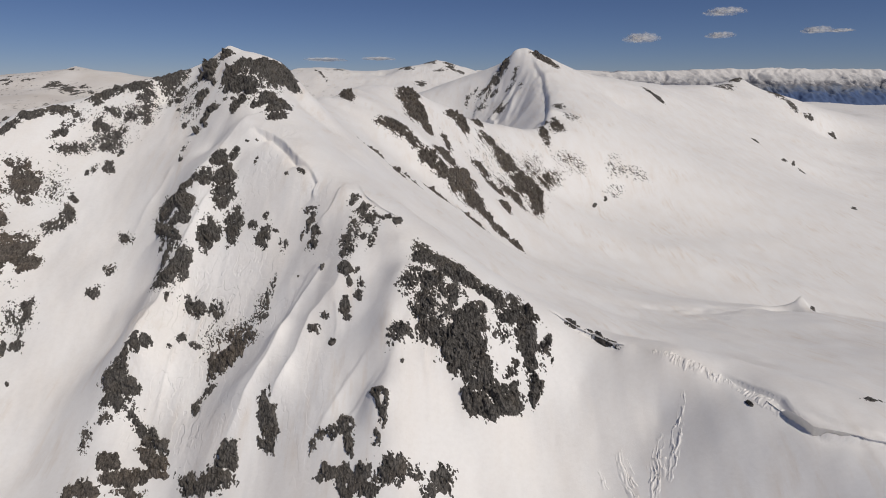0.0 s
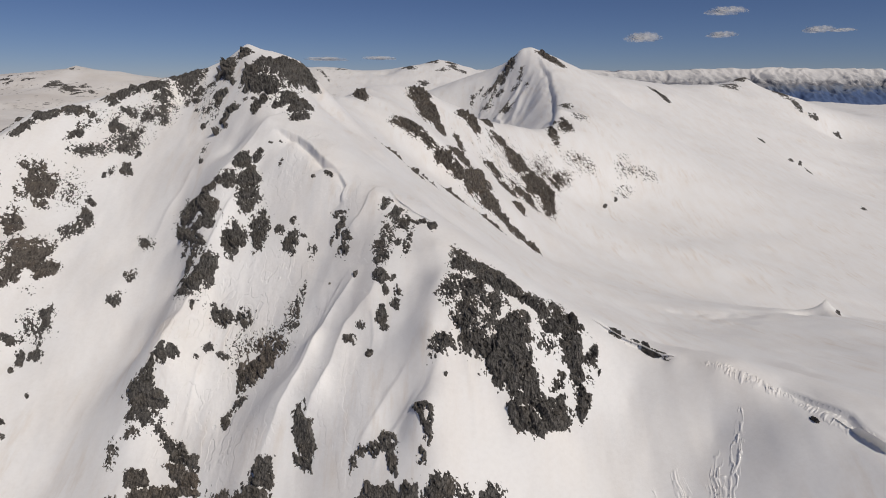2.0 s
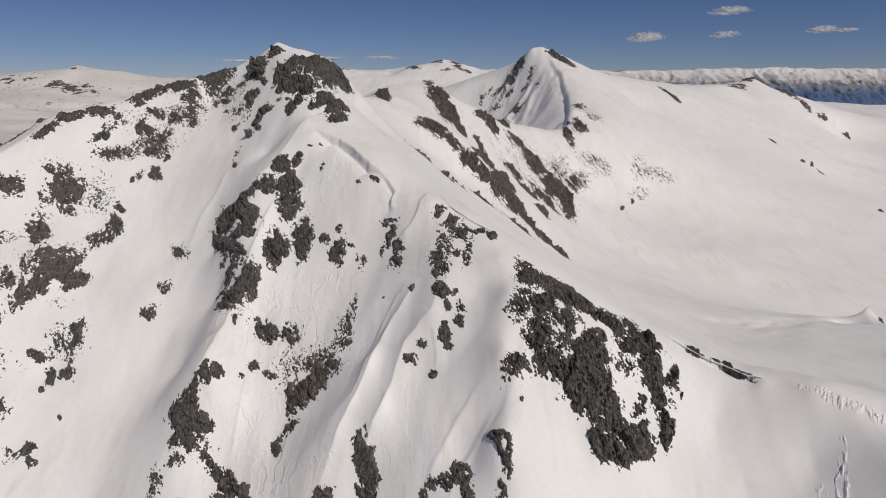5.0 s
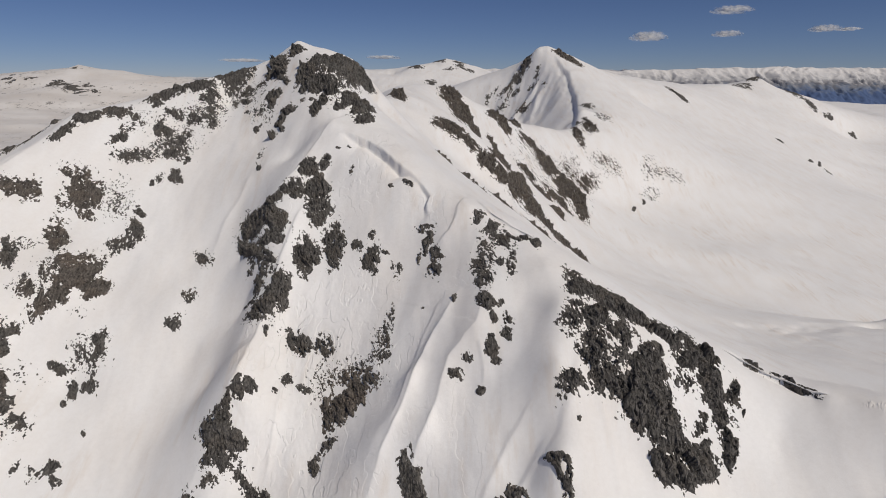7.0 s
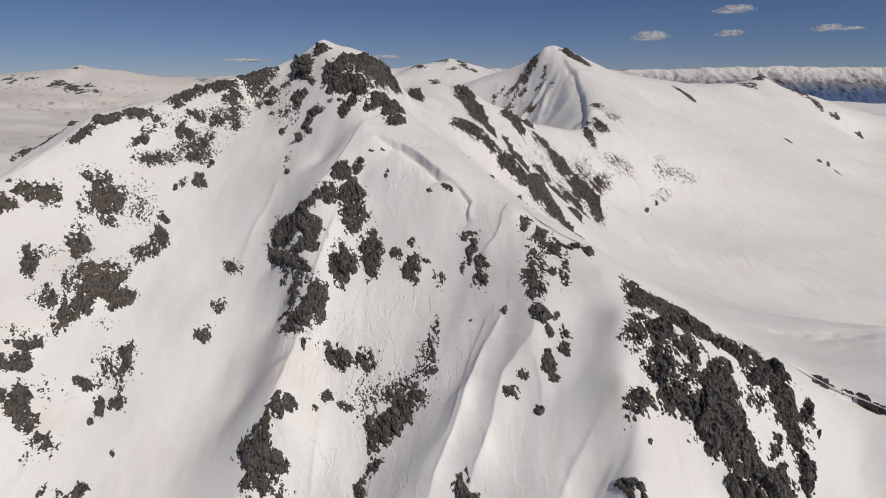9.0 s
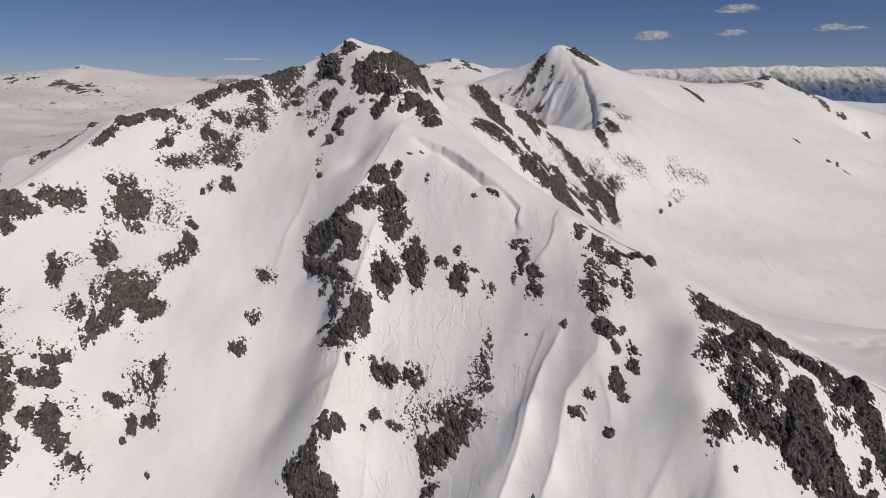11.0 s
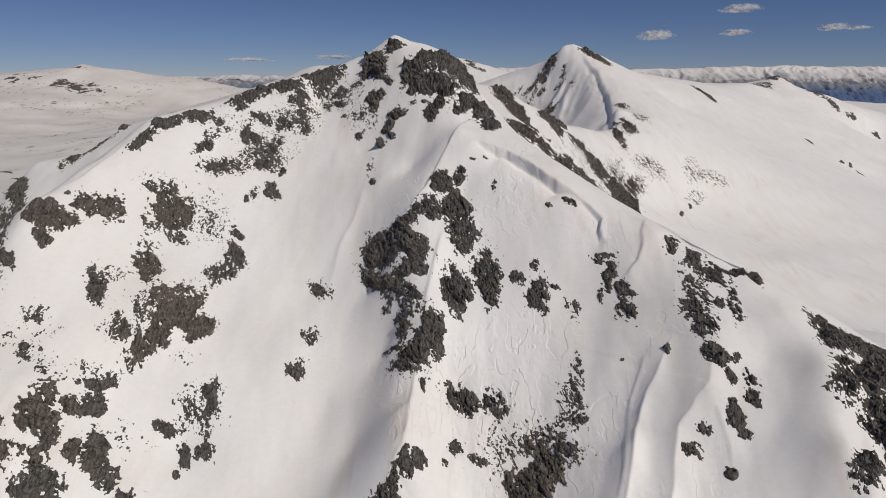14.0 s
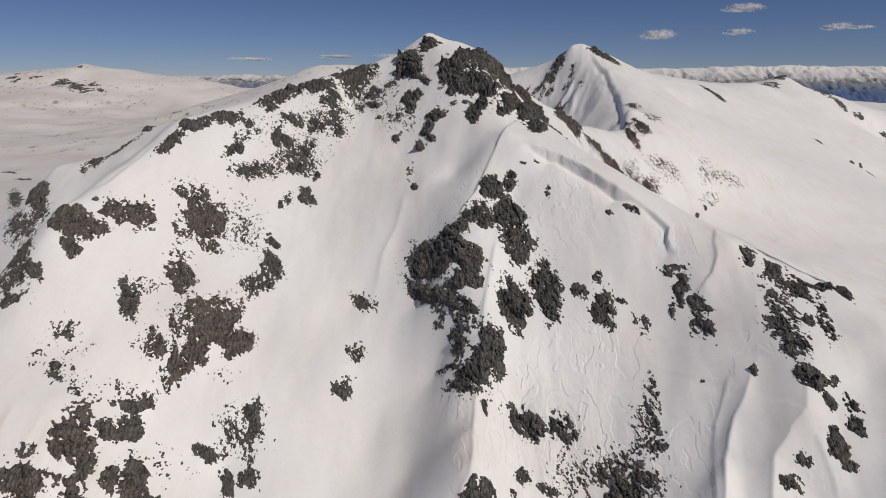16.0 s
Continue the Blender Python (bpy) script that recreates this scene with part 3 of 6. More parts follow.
def snow(x, y, bare=None):
    """The height of the snow, with its drifts."""
    x, y = np.atleast_1d(np.asarray(x, float)), np.atleast_1d(np.asarray(y, float))
    far = np.clip((np.hypot(x + 50, y - 30) - 900) / 2500, 0, 1)
    drift = 0.55 * fractal(x / 19, y / 27, 3, 5) + 0.08 * fractal(x / 3.3, y / 5.5, 2, 11)
    here = far > 0
    u, v = x[here], y[here]
    drift[here] += far[here] * (11 * fractal(u / 210, v / 210, 4, 21) + 4 * fractal(u / 60, v / 60, 3, 97))
    steep = np.exp(-((x + 70) / 120) ** 4 - ((y - 190) / 95) ** 4) * np.clip((x + 112) / 20, 0.35, 1)
    here = steep > 0.01
    u, v = x[here], y[here]
    drift[here] += steep[here] * (0.10 * fractal(u / 6.0 + 0.5 * smooth_noise(u / 30, v / 30, 31), v / 42, 3, 33) + 0.07 * (1 - 2 * np.abs(smooth_noise(u / 9.0, v / 60, 37))))
    here = (y > 330) & (x > -60)
    u, v = x[here], y[here]
    drift[here] += np.clip((v - 330) / 200, 0, 1) * np.clip((u + 60) / 120, 0, 1) * 1.1 * fractal(u / 60, v / 90, 3, 81)
    hump = 10.0 * np.exp(-np.abs((x - 222) / 6.5) - np.abs((y - 356) / 7)) - 7 * np.exp(-((x - 208) / 9) ** 2 - ((y - 349) / 7) ** 2)
    horn = np.exp(-((x - 105) / 62) ** 4 - ((y - 1170) / 125) ** 4)
    here = horn > 0.01
    u, v = x[here], y[here]
    across, down = 0.86 * u - 0.5 * v, 0.5 * u + 0.86 * v
    drift[here] += horn[here] * (4 * (1 - 2 * np.abs(smooth_noise(across / 34 + 0.4 * smooth_noise(u / 40, v / 40, 93), down / 150, 91))) + 2.0 * fractal(across / 12, down / 45, 3, 95))
    return (land(x, y) if bare is None else bare) + drift + hump + breaks(x, y)

# ---- the snow-covered ground, one sheet ----
def grid_mesh(name, X, Y, Z, mat):
    """A sheet from three arrays of one shape."""
    r, c = X.shape
    verts = np.stack([X, Y, Z], -1).reshape(-1, 3)
    k = np.arange(r * c).reshape(r, c)
    faces = np.stack([k[:-1, :-1], k[:-1, 1:], k[1:, 1:], k[1:, :-1]], -1).reshape(-1, 4)
    me = bpy.data.meshes.new(name)
    me.vertices.add(len(verts))
    me.vertices.foreach_set("co", verts.astype(np.float32).ravel())
    me.loops.add(faces.size)
    me.loops.foreach_set("vertex_index", faces.astype(np.int32).ravel())
    me.polygons.add(len(faces))
    me.polygons.foreach_set("loop_start", np.arange(0, faces.size, 4, dtype=np.int32))
    me.polygons.foreach_set("use_smooth", np.ones(len(faces), bool))
    me.update(calc_edges=True)
    me.materials.append(mat)
    return me


def graded(a, b, step, lo, hi, grow_lo, grow_hi, cap=1e9, cap_to=0):
    """Stations from lo to hi: step apart between a and b, wider and wider outside, and no wider than cap up to cap_to."""
    mid = list(np.arange(a, b + step / 2, step))
    up, s, gap = [], mid[-1], step
    while s < hi:
        gap *= 1 + grow_hi
        if s < cap_to:
            gap = min(gap, cap)
        s += gap
        up.append(s)
    down, s, gap = [], mid[0], step
    while s > lo:
        gap *= 1 + grow_lo
        s -= gap
        down.append(s)
    return np.array(down[::-1] + mid + up)


def denser(stations, a, b, times):
    """The same stations with those between a and b set times closer."""
    out = []
    for u, v in zip(stations[:-1], stations[1:]):
        n = times if a <= u < b else 1
        out += [u + (v - u) * k / n for k in range(n)]
    return np.array(out + [stations[-1]])


COLUMNS = denser(graded(-200, 92, 0.58, -4200, 4000, 0.035, 0.022), -96, -26, 2)
ROWS_OF_LAND = denser(graded(112, 285, 0.58, -2600, 4650, 0.04, 0.016, 6.5, 1350), 146, 244, 2)
GX, GY = np.meshgrid(COLUMNS, ROWS_OF_LAND)
ground = new("ground", grid_mesh("ground", GX, GY, snow(GX, GY), SNOW))
tagged(ground, "spring snow over steep mountain ridges and hollows, faintly dusty", "snow ground", kind="structure")


# ---- far ranges and clouds ----
def far_range(label, x0, x1, y0, top, base, seed):
    """A range with a jagged crest and many side ridges, rising away from the valley."""
    deep = 700.0
    X, Y = np.meshgrid(np.arange(x0, x1, 8.0), np.linspace(y0 - deep, y0, 90))
    up = (Y - (y0 - deep)) / deep
    wx = X + 60 * fractal(X / 220, Y / 220, 2, seed + 2)
    lean = wx + 0.35 * (Y - y0) * smooth_noise(X / 340, Y * 0, seed + 6)
    side = 1 - np.abs(fractal(lean / 150, Y / 420, 4, seed + 9, 0.55))
    fine = 1 - np.abs(fractal(lean / 46 + Y / 160, Y / 110, 4, seed + 15, 0.6))
    crest = top + 11 * fractal(X / 520, Y * 0, 2, seed) + 5 * fractal(X / 90, Y * 0, 4, seed + 3, 0.6)
    Z = base + (crest - base) * np.minimum(up, 0.93) ** 0.75 / 0.93 ** 0.75 + (38 * (side - 0.75) + 17 * (fine - 0.75)) * np.sin(np.pi * np.clip(up, 0, 1)) ** 0.8
    return tagged(new("far_range", grid_mesh("far_range", X, Y, np.minimum(Z, crest + 5), HAZED_RANGE)), label, "mountain range", kind="structure")


far_range("distant snowy mountain range above a dark valley, blue haze painted into its colour", 250, 4600, 4800, 276, -40, 301)
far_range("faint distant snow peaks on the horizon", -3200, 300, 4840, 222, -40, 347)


def cloud(label, at, wide, high, seed):
    """A small fair-weather cloud: half-width and half-height."""
    bm = bmesh.new()
    bmesh.ops.create_icosphere(bm, subdivisions=5, radius=1.25)
    for w in bm.verts:
        w.co *= 1 + 0.12 * noise.noise(w.co * 1.6 + Vector((seed, 0, seed))) + 0.06 * noise.noise(w.co * 4.5 + Vector((0, seed, seed)))
    me = bpy.data.meshes.new("cloud")
    bm.to_mesh(me)
    bm.free()
    me.polygons.foreach_set("use_smooth", np.ones(len(me.polygons), bool))
    me.materials.append(CLOUD)
    ob = tagged(new("cloud", me), label, "cloud", "small clouds", "structure")
    ob.location, ob.scale = at, (wide, 0.4 * wide, high)
    return ob


CLOUDLINE = "small flat-based white cloud in a clear blue sky"
cloud(CLOUDLINE, (1440, 4700, 488), 170, 62, 1)
cloud(CLOUDLINE, (2025, 4700, 672), 185, 48, 2)
cloud(CLOUDLINE, (2015, 4700, 512), 130, 40, 3)
cloud(CLOUDLINE, (2715, 4700, 548), 130, 45, 4)
cloud("thin faint cloud wisp in a clear blue sky", (2890, 4700, 548), 110, 22, 7)
cloud("thin faint cloud streak low over the horizon", (-1500, 4700, 330), 230, 20, 5)
cloud("thin faint cloud streak low over the horizon", (-870, 4700, 345), 210, 24, 6)
cloud("thin faint cloud streak low over the horizon", (-480, 4700, 352), 170, 22, 8)

# ---- rock outcrops that break through the snow ----
def facets(x, y, seed):
    """Blocky relief: each cell has a level and a tilt of its own."""
    ix, iy = np.floor(x), np.floor(y)
    best, value = np.full(x.shape, 9.0), np.zeros(x.shape)
    for ox in (-1, 0, 1):
        for oy in (-1, 0, 1):
            cx, cy = ix + ox, iy + oy
            dx, dy = x - cx - lattice(cx, cy, seed), y - cy - lattice(cx, cy, seed + 7)
            d = dx * dx + dy * dy
            v = lattice(cx, cy, seed + 13) + (lattice(cx, cy, seed + 19) - 0.5) * 2.6 * dx + (lattice(cx, cy, seed + 23) - 0.5) * 2.0 * dy
            near = d < best
            best, value = np.where(near, d, best), np.where(near, v, value)
    return value


MADE = [0]


def pieces(F, count):
    """The faces sorted into connected pieces."""
    root = np.arange(count)
    while True:
        low = root[F].min(1)
        before = root.copy()
        for k in range(4):
            np.minimum.at(root, F[:, k], low)
        root = root[root]
        if (root == before).all():
            break
    label = root[F[:, 0]]
    order = np.argsort(label, kind="stable")
    cuts = np.nonzero(np.diff(label[order]))[0] + 1
    return np.split(order, cuts)


def skin(name, V, F, mat, parent):
    used, back = np.unique(F, return_inverse=True)
    me = bpy.data.meshes.new(name)
    me.from_pydata((V[used] - np.array(parent.location)).tolist(), [], back.reshape(-1, 4).tolist())
    me.materials.append(mat)
    ob = new(name, me)
    ob.parent = parent
    return ob


def eased_land(xs, ys):
    """The land on a fine grid, evened out between every fourth station."""
    cx, cy = np.unique(np.append(xs[::4], xs[-1])), np.unique(np.append(ys[::4], ys[-1]))
    rough = land(*np.meshgrid(cx, cy))
    wide = np.stack([np.interp(xs, cx, row) for row in rough])
    return np.stack([np.interp(ys, cy, column) for column in wide.T], 1)


def outcrop(label, group, lobes, mat, lift=1.0, rag=1.0, name="rock_outcrop"):
    """One outcrop: a craggy skin over the slope inside some oval lobes (x, y, two half-axes in plan, cover), ragged and patched with snow at its rim."""
    MADE[0] += 1
    seed = 100 + 31 * MADE[0]
    lo_x = min(l[0] - 1.4 * math.hypot(l[2], l[4]) for l in lobes) - 1
    hi_x = max(l[0] + 1.4 * math.hypot(l[2], l[4]) for l in lobes) + 1
    lo_y = min(l[1] - 1.4 * math.hypot(l[3], l[5]) for l in lobes) - 1
    hi_y = max(l[1] + 1.4 * math.hypot(l[3], l[5]) for l in lobes) + 1
    away = math.hypot((lo_x + hi_x) / 2 + 50, (lo_y + hi_y) / 2 - 35)
    unit = min(max(1.0, away / 370), 6.0)
    step = max(0.18, 0.00105 * away)
    X, Y = np.meshgrid(np.arange(lo_x, hi_x, step), np.arange(lo_y, hi_y, step))
    bare = eased_land(X[0], Y[:, 0])
    Z = snow(X, Y, bare)
    T = 0.6 * Y + 0.8 * Z
    S, Q = 0.46 * X - 0.89 * T, 0.89 * X + 0.46 * T  # along the strata and across them
    wx, wy = 0.8 * unit * fractal(Q / (2.4 * unit), S / (4.0 * unit), 2, seed), 0.8 * unit * fractal(Q / (2.4 * unit), S / (4.0 * unit), 2, seed + 5)
    f, loose = np.full(X.shape, -9.0), np.zeros(X.shape)
    for x, y, ax, ay, bx, by, cover in lobes:
        size = math.sqrt(max(abs(ax * by - ay * bx), 0.01))
        warp = min(1.0, 0.5 * size / unit)
        det = ax * by - ay * bx
        px, py = X + warp * wx - x, Y + warp * wy - y
        u, v = (px * by - py * bx) / det, (py * ax - px * ay) / det
        solid = 1 + 0.45 * max(0.0, cover - 0.6) / 0.4
        bowl = 1 - u * u - v * v
        bowl = np.where(bowl < 0, 0.75 * bowl, bowl)
        one = solid * np.minimum(bowl, 0.65) - 1.15 * (1 - cover) * (0.7 if cover > 0.5 else 0.85)
        loose = np.where(one > f, min(1.0, max(0.0, (0.95 - cover) / 0.55)), loose)
        f = np.maximum(f, one)
    near = f > -1.9  # farther out nothing breaks through the snow
    q, t, w, free = Q[near], S[near], 0.5 * wx[near] / unit, loose[near]
    body, whole = np.full(X.shape, -9.0), np.full(X.shape, -9.0)
    body[near] = f[near] + rag * 0.40 * fractal(q / (1.9 * unit), t / (3.6 * unit), 3, seed + 40)
    chips = 0.45 * fractal(q / (0.55 * unit), t / (0.95 * unit), 2, seed + 60) + 0.7 * (facets(q / (0.95 * unit), t / (1.7 * unit), seed + 63) - 0.5)
    grit = smooth_noise(q / (0.26 * unit), t / (0.42 * unit), seed + 65)
    slash = np.clip(smooth_noise(q / (0.75 * unit) + w, t / (3.2 * unit), seed + 68) - 0.3, 0, 1)
    whole[near] = body[near] + rag * ((0.85 + 0.3 * free) * chips + (0.6 + 0.55 * free) * grit - 1.0 * slash * (1 - free))
    f = whole
    gy, gx = np.gradient(bare, step)
    length = np.sqrt(gx * gx + gy * gy + 1)
    inside = np.clip(0.9 * body + 0.05, 0, 1) * np.clip(2.5 * f, 0, 1)
    big, mid = 4.6 * min(unit, 1.8), 1.5 * min(unit, 1.8)
    blocks = np.zeros(X.shape)
    blocks[near] = 1.7 * facets(q / big + 0.4 * w, t / (1.8 * big), seed + 70) + 1.0 * facets(q / mid, t / (1.8 * mid), seed + 80) + 0.6 * facets(q / (0.5 * unit), t / (1.0 * unit), seed + 90)
    h = min(unit, 2.2) * (lift * inside * (0.1 + 1.0 * blocks) + 0.35 * np.clip(f, -0.6, 0.3)) + 0.03 * unit
    r, c = X.shape
    V = np.stack([X - gx / length * h * 0.8, Y - gy / length * h * 0.8, Z + h / length + 0.15 * h], -1).reshape(-1, 3)
    k = np.arange(r * c).reshape(r, c)
    F = np.stack([k[:-1, :-1], k[:-1, 1:], k[1:, 1:], k[1:, :-1]], -1).reshape(-1, 4)
    flat = f.reshape(-1)
    F = F[(flat[F] > -0.02).any(1)]
    group_of = pieces(F, r * c)
    order = sorted(group_of, key=lambda g: -len(g))
    base = new(name)
    base.location = (float(X.mean()), float(Y.mean()), float(snow(X.mean(), Y.mean())[0]))
    tagged(base, label, "rock outcrop", group)
    big = [g for g in order[1:9] if len(g) * step * step > 0.5 * unit * unit]
    rest = [g for g in order[1:] if not any(g is b for b in big)]
    skin("crag", V, F[order[0]], mat, base)
    for g in big:
        skin("boulder", V, F[g], mat, base)
    if rest:
        tagged(skin("rubble", V, F[np.concatenate(rest)], mat, base), kind="stuff")
    return base


# ---- the outcrops, slope by slope: lobes of x, y, two half-axes, cover ----
outcrop("dark schist band along the snowy ridge crest", "rocks of the west face", [(-178.9, 255.7, 2.64, 6.73, 1.77, -1.77, 0.85), (-174.2, 265.1, 5.21, 6.37, 1.42, -2.36, 0.90), (-168.0, 274.3, 4.97, 3.40, 1.34, -3.00, 0.85), (-160.9, 274.0, 2.95, -1.04, 0.02, -1.72, 0.60)], ROCK, 0.30, 1.0)
outcrop("small dark schist outcrop scattered on steep snow", "rocks of the west face", [(-163.0, 261.8, 2.32, 4.32, 1.06, -1.10, 0.60)], ROCK, 0.25, 1.0)
outcrop("small dark schist outcrop scattered on steep snow", "rocks of the west face", [(-155.4, 257.0, 5.16, 2.31, 0.87, -2.34, 0.50)], ROCK, 0.25, 1.0)
outcrop("small dark schist outcrop scattered on steep snow", "rocks of the west face", [(-151.6, 272.6, 1.71, 0.44, 0.60, -3.65, 0.85), (-148.5, 272.5, 1.47, 0.67, 0.58, -1.82, 0.80)], ROCK, 0.25, 1.0)
outcrop("small dark schist outcrop scattered on steep snow", "rocks of the west face", [(-143.2, 266.1, 3.52, 0.87, 1.84, -5.66, 0.60)], ROCK, 0.25, 1.0)
outcrop("small dark schist outcrop scattered on steep snow", "rocks of the west face", [(-137.8, 252.6, 2.61, 0.14, 1.07, -3.33, 1.00), (-143.8, 250.7, 1.28, 0.32, 0.76, -2.23, 0.60), (-145.9, 248.8, 0.71, 0.23, 0.54, -1.54, 0.70)], ROCK, 0.25, 1.0)
outcrop("small dark stone outcrop poking through the snow", "rocks of the west face", [(-137.0, 259.7, 0.81, 0.07, 0.50, -1.58, 0.70)], ROCK, 0.25, 1.0)
outcrop("dark grey-brown rock outcrop ringed by ragged snow", "rocks of the west face", [(-182.1, 228.4, 5.02, 0.99, 0.79, -3.70, 0.95), (-178.0, 231.6, 2.19, 1.80, 1.81, -3.81, 0.80)], LICHEN_ROCK, 0.24, 1.0)
outcrop("dark grey-brown rock outcrop ringed by ragged snow", "rocks of the west face", [(-164.6, 238.4, 5.54, 1.87, 2.72, -6.63, 0.90), (-171.0, 241.5, 2.05, 1.15, 0.80, -1.96, 0.70), (-168.1, 232.7, 2.02, 1.04, 1.06, -2.44, 0.60), (-160.5, 231.2, 2.19, 0.79, 0.66, -1.59, 0.60)], LICHEN_ROCK, 0.24, 1.0)
outcrop("dark grey-brown rock outcrop ringed by ragged snow", "rocks of the west face", [(-164.8, 220.1, 2.89, 1.75, 3.01, -6.25, 0.85)], LICHEN_ROCK, 0.24, 1.0)
outcrop("dark grey-brown rock outcrop ringed by ragged snow", "rocks of the west face", [(-172.8, 208.0, 1.99, 1.02, 1.96, -3.78, 0.70)], ROCK, 0.24, 1.0)
outcrop("dark grey-brown rock outcrop ringed by ragged snow", "rocks of the west face", [(-145.8, 224.1, 4.75, 3.52, 2.01, -2.56, 0.80), (-144.1, 230.2, 1.36, 1.02, 2.63, -3.66, 0.90)], ROCK, 0.24, 1.0)
outcrop("dark grey-brown rock outcrop ringed by ragged snow", "rocks of the west face", [(-145.2, 236.2, 2.01, -1.16, -0.29, -1.16, 1.00)], ROCK, 0.24, 1.0)
outcrop("small dark stone outcrop poking through the snow", "rocks of the west face", [(-158.7, 229.5, 1.81, 1.15, 0.42, -0.71, 0.60)], ROCK, 0.25, 1.0)
outcrop("dark grey-brown rock outcrop ringed by ragged snow", "rocks of the west face", [(-153.8, 237.5, 2.30, 0.79, 1.83, -4.74, 0.25)], ROCK, 0.24, 1.0)
outcrop("dark grey-brown rock outcrop ringed by ragged snow", "rocks of the west face", [(-154.5, 205.2, 5.72, 11.07, 2.29, -1.56, 1.00), (-164.2, 199.3, 3.00, 0.88, 1.12, -2.45, 0.65), (-156.0, 212.0, 4.43, 4.40, 1.45, -3.01, 0.80), (-159.7, 204.8, 2.84, 0.81, 1.69, -3.88, 0.50)], LICHEN_ROCK, 0.24, 1.0)
outcrop("dark grey-brown rock outcrop ringed by ragged snow", "rocks of the west face", [(-147.5, 207.1, 2.77, 2.76, 1.65, -2.33, 1.00)], LICHEN_ROCK, 0.24, 1.0)
outcrop("dark grey-brown rock outcrop ringed by ragged snow", "rocks of the west face", [(-164.6, 188.9, 2.77, 2.76, 0.65, -0.92, 0.70), (-164.8, 185.0, 1.08, 1.40, 0.99, -2.01, 0.70)], ROCK, 0.24, 1.0)
outcrop("dark grey-brown rock outcrop ringed by ragged snow", "rocks of the west face", [(-139.8, 192.3, 2.38, -0.34, -0.16, -4.90, 0.85), (-142.2, 189.5, 2.23, 0.26, 0.68, -1.87, 0.50)], ROCK, 0.24, 1.0)
outcrop("small dark stone outcrop poking through the snow", "rocks of the west face", [(-148.8, 185.8, 2.30, 0.37, 0.18, -1.00, 0.75)], ROCK, 0.25, 1.0)
outcrop("dark grey-brown rock outcrop ringed by ragged snow", "rocks of the west face", [(-143.4, 181.7, 1.73, 0.18, 1.23, -2.61, 0.80), (-139.5, 183.3, 2.08, 0.65, 1.18, -1.39, 0.85), (-144.1, 178.0, 0.78, 0.19, 0.44, -0.89, 0.80)], ROCK, 0.24, 1.0)
outcrop("dark grey-brown rock outcrop ringed by ragged snow", "rocks of the west face", [(-159.5, 176.5, 1.77, 1.54, 1.96, -3.57, 0.85), (-156.0, 172.4, 2.34, 1.70, 1.16, -2.17, 0.90)], ROCK, 0.24, 1.0)
outcrop("dark grey-brown rock outcrop ringed by ragged snow", "rocks of the west face", [(-150.9, 170.0, 2.30, 1.86, 1.33, -1.83, 0.85)], ROCK, 0.24, 1.0)
outcrop("small dark stone outcrop poking through the snow", "rocks of the west face", [(-135.5, 171.2, 0.68, 0.09, 0.48, -1.05, 1.00)], ROCK, 0.25, 1.0)
outcrop("dark grey-brown rock outcrop ringed by ragged snow", "rocks of the west face", [(-146.8, 159.7, 0.96, -0.02, 0.30, -2.04, 0.70), (-139.1, 161.2, 2.30, 1.79, 1.30, -1.24, 0.85), (-136.4, 159.1, 1.71, 0.30, 0.69, -1.40, 0.80), (-143.1, 159.2, 0.90, 0.25, 1.09, -2.07, 0.50)], ROCK, 0.24, 1.0)
outcrop("dark grey-brown rock outcrop ringed by ragged snow", "rocks of the west face", [(-118.1, 206.8, 1.65, 1.54, 1.58, -1.63, 0.75), (-120.6, 199.0, 2.04, -0.68, -0.86, -2.08, 0.80)], ROCK, 0.24, 1.0)
outcrop("dark grey-brown rock outcrop ringed by ragged snow", "rocks of the west face", [(-117.9, 219.6, 3.17, -0.74, 0.77, -2.62, 0.60)], ROCK, 0.24, 1.0)
outcrop("craggy dark rock tower below the snowy summit", "rocks of the summit", [(-131.2, 304.2, 9.13, 0.28, 1.73, -7.88, 1.00), (-140.6, 292.3, 5.23, 1.80, 1.05, -3.91, 1.00), (-152.8, 288.2, 8.02, 4.39, 1.63, -3.56, 0.95), (-136.1, 288.3, 3.63, 1.89, 0.31, -2.46, 0.60), (-155.6, 282.9, 2.25, 0.23, 0.40, -1.86, 0.90)], ROCK, 0.40, 1.0)
outcrop("craggy dark rock tower below the snowy summit", "rocks of the summit", [(-147.5, 280.1, 3.67, 0.25, -0.08, -2.31, 0.75), (-139.7, 278.7, 3.81, 0.04, 0.33, -2.32, 0.80), (-133.8, 284.7, 2.38, 0.96, 0.84, -6.69, 0.70), (-131.9, 277.5, 2.26, 0.11, 0.31, -2.47, 0.60)], ROCK, 0.40, 1.0)
outcrop("craggy dark rock tower below the snowy summit", "rocks of the summit", [(-151.4, 273.0, 1.66, 0.79, 0.68, -3.43, 0.80), (-147.7, 272.6, 2.03, 0.87, 0.47, -2.47, 0.75)], ROCK, 0.40, 1.0)
outcrop("craggy dark rock tower below the snowy summit", "rocks of the summit", [(-142.1, 270.5, 2.49, 0.49, 0.88, -4.90, 0.60), (-143.4, 262.8, 2.38, 0.60, 0.42, -2.27, 0.75), (-147.9, 267.2, 4.22, 1.47, 0.65, -3.19, 0.25), (-136.8, 260.5, 0.87, 0.08, 0.22, -1.33, 0.70)], ROCK, 0.40, 1.0)
outcrop("craggy dark rock tower below the snowy summit", "rocks of the summit", [(-156.8, 256.4, 3.04, 1.47, 0.44, -1.79, 0.60), (-154.5, 257.8, 5.34, 2.23, 0.78, -3.30, 0.35)], ROCK, 0.40, 1.0)
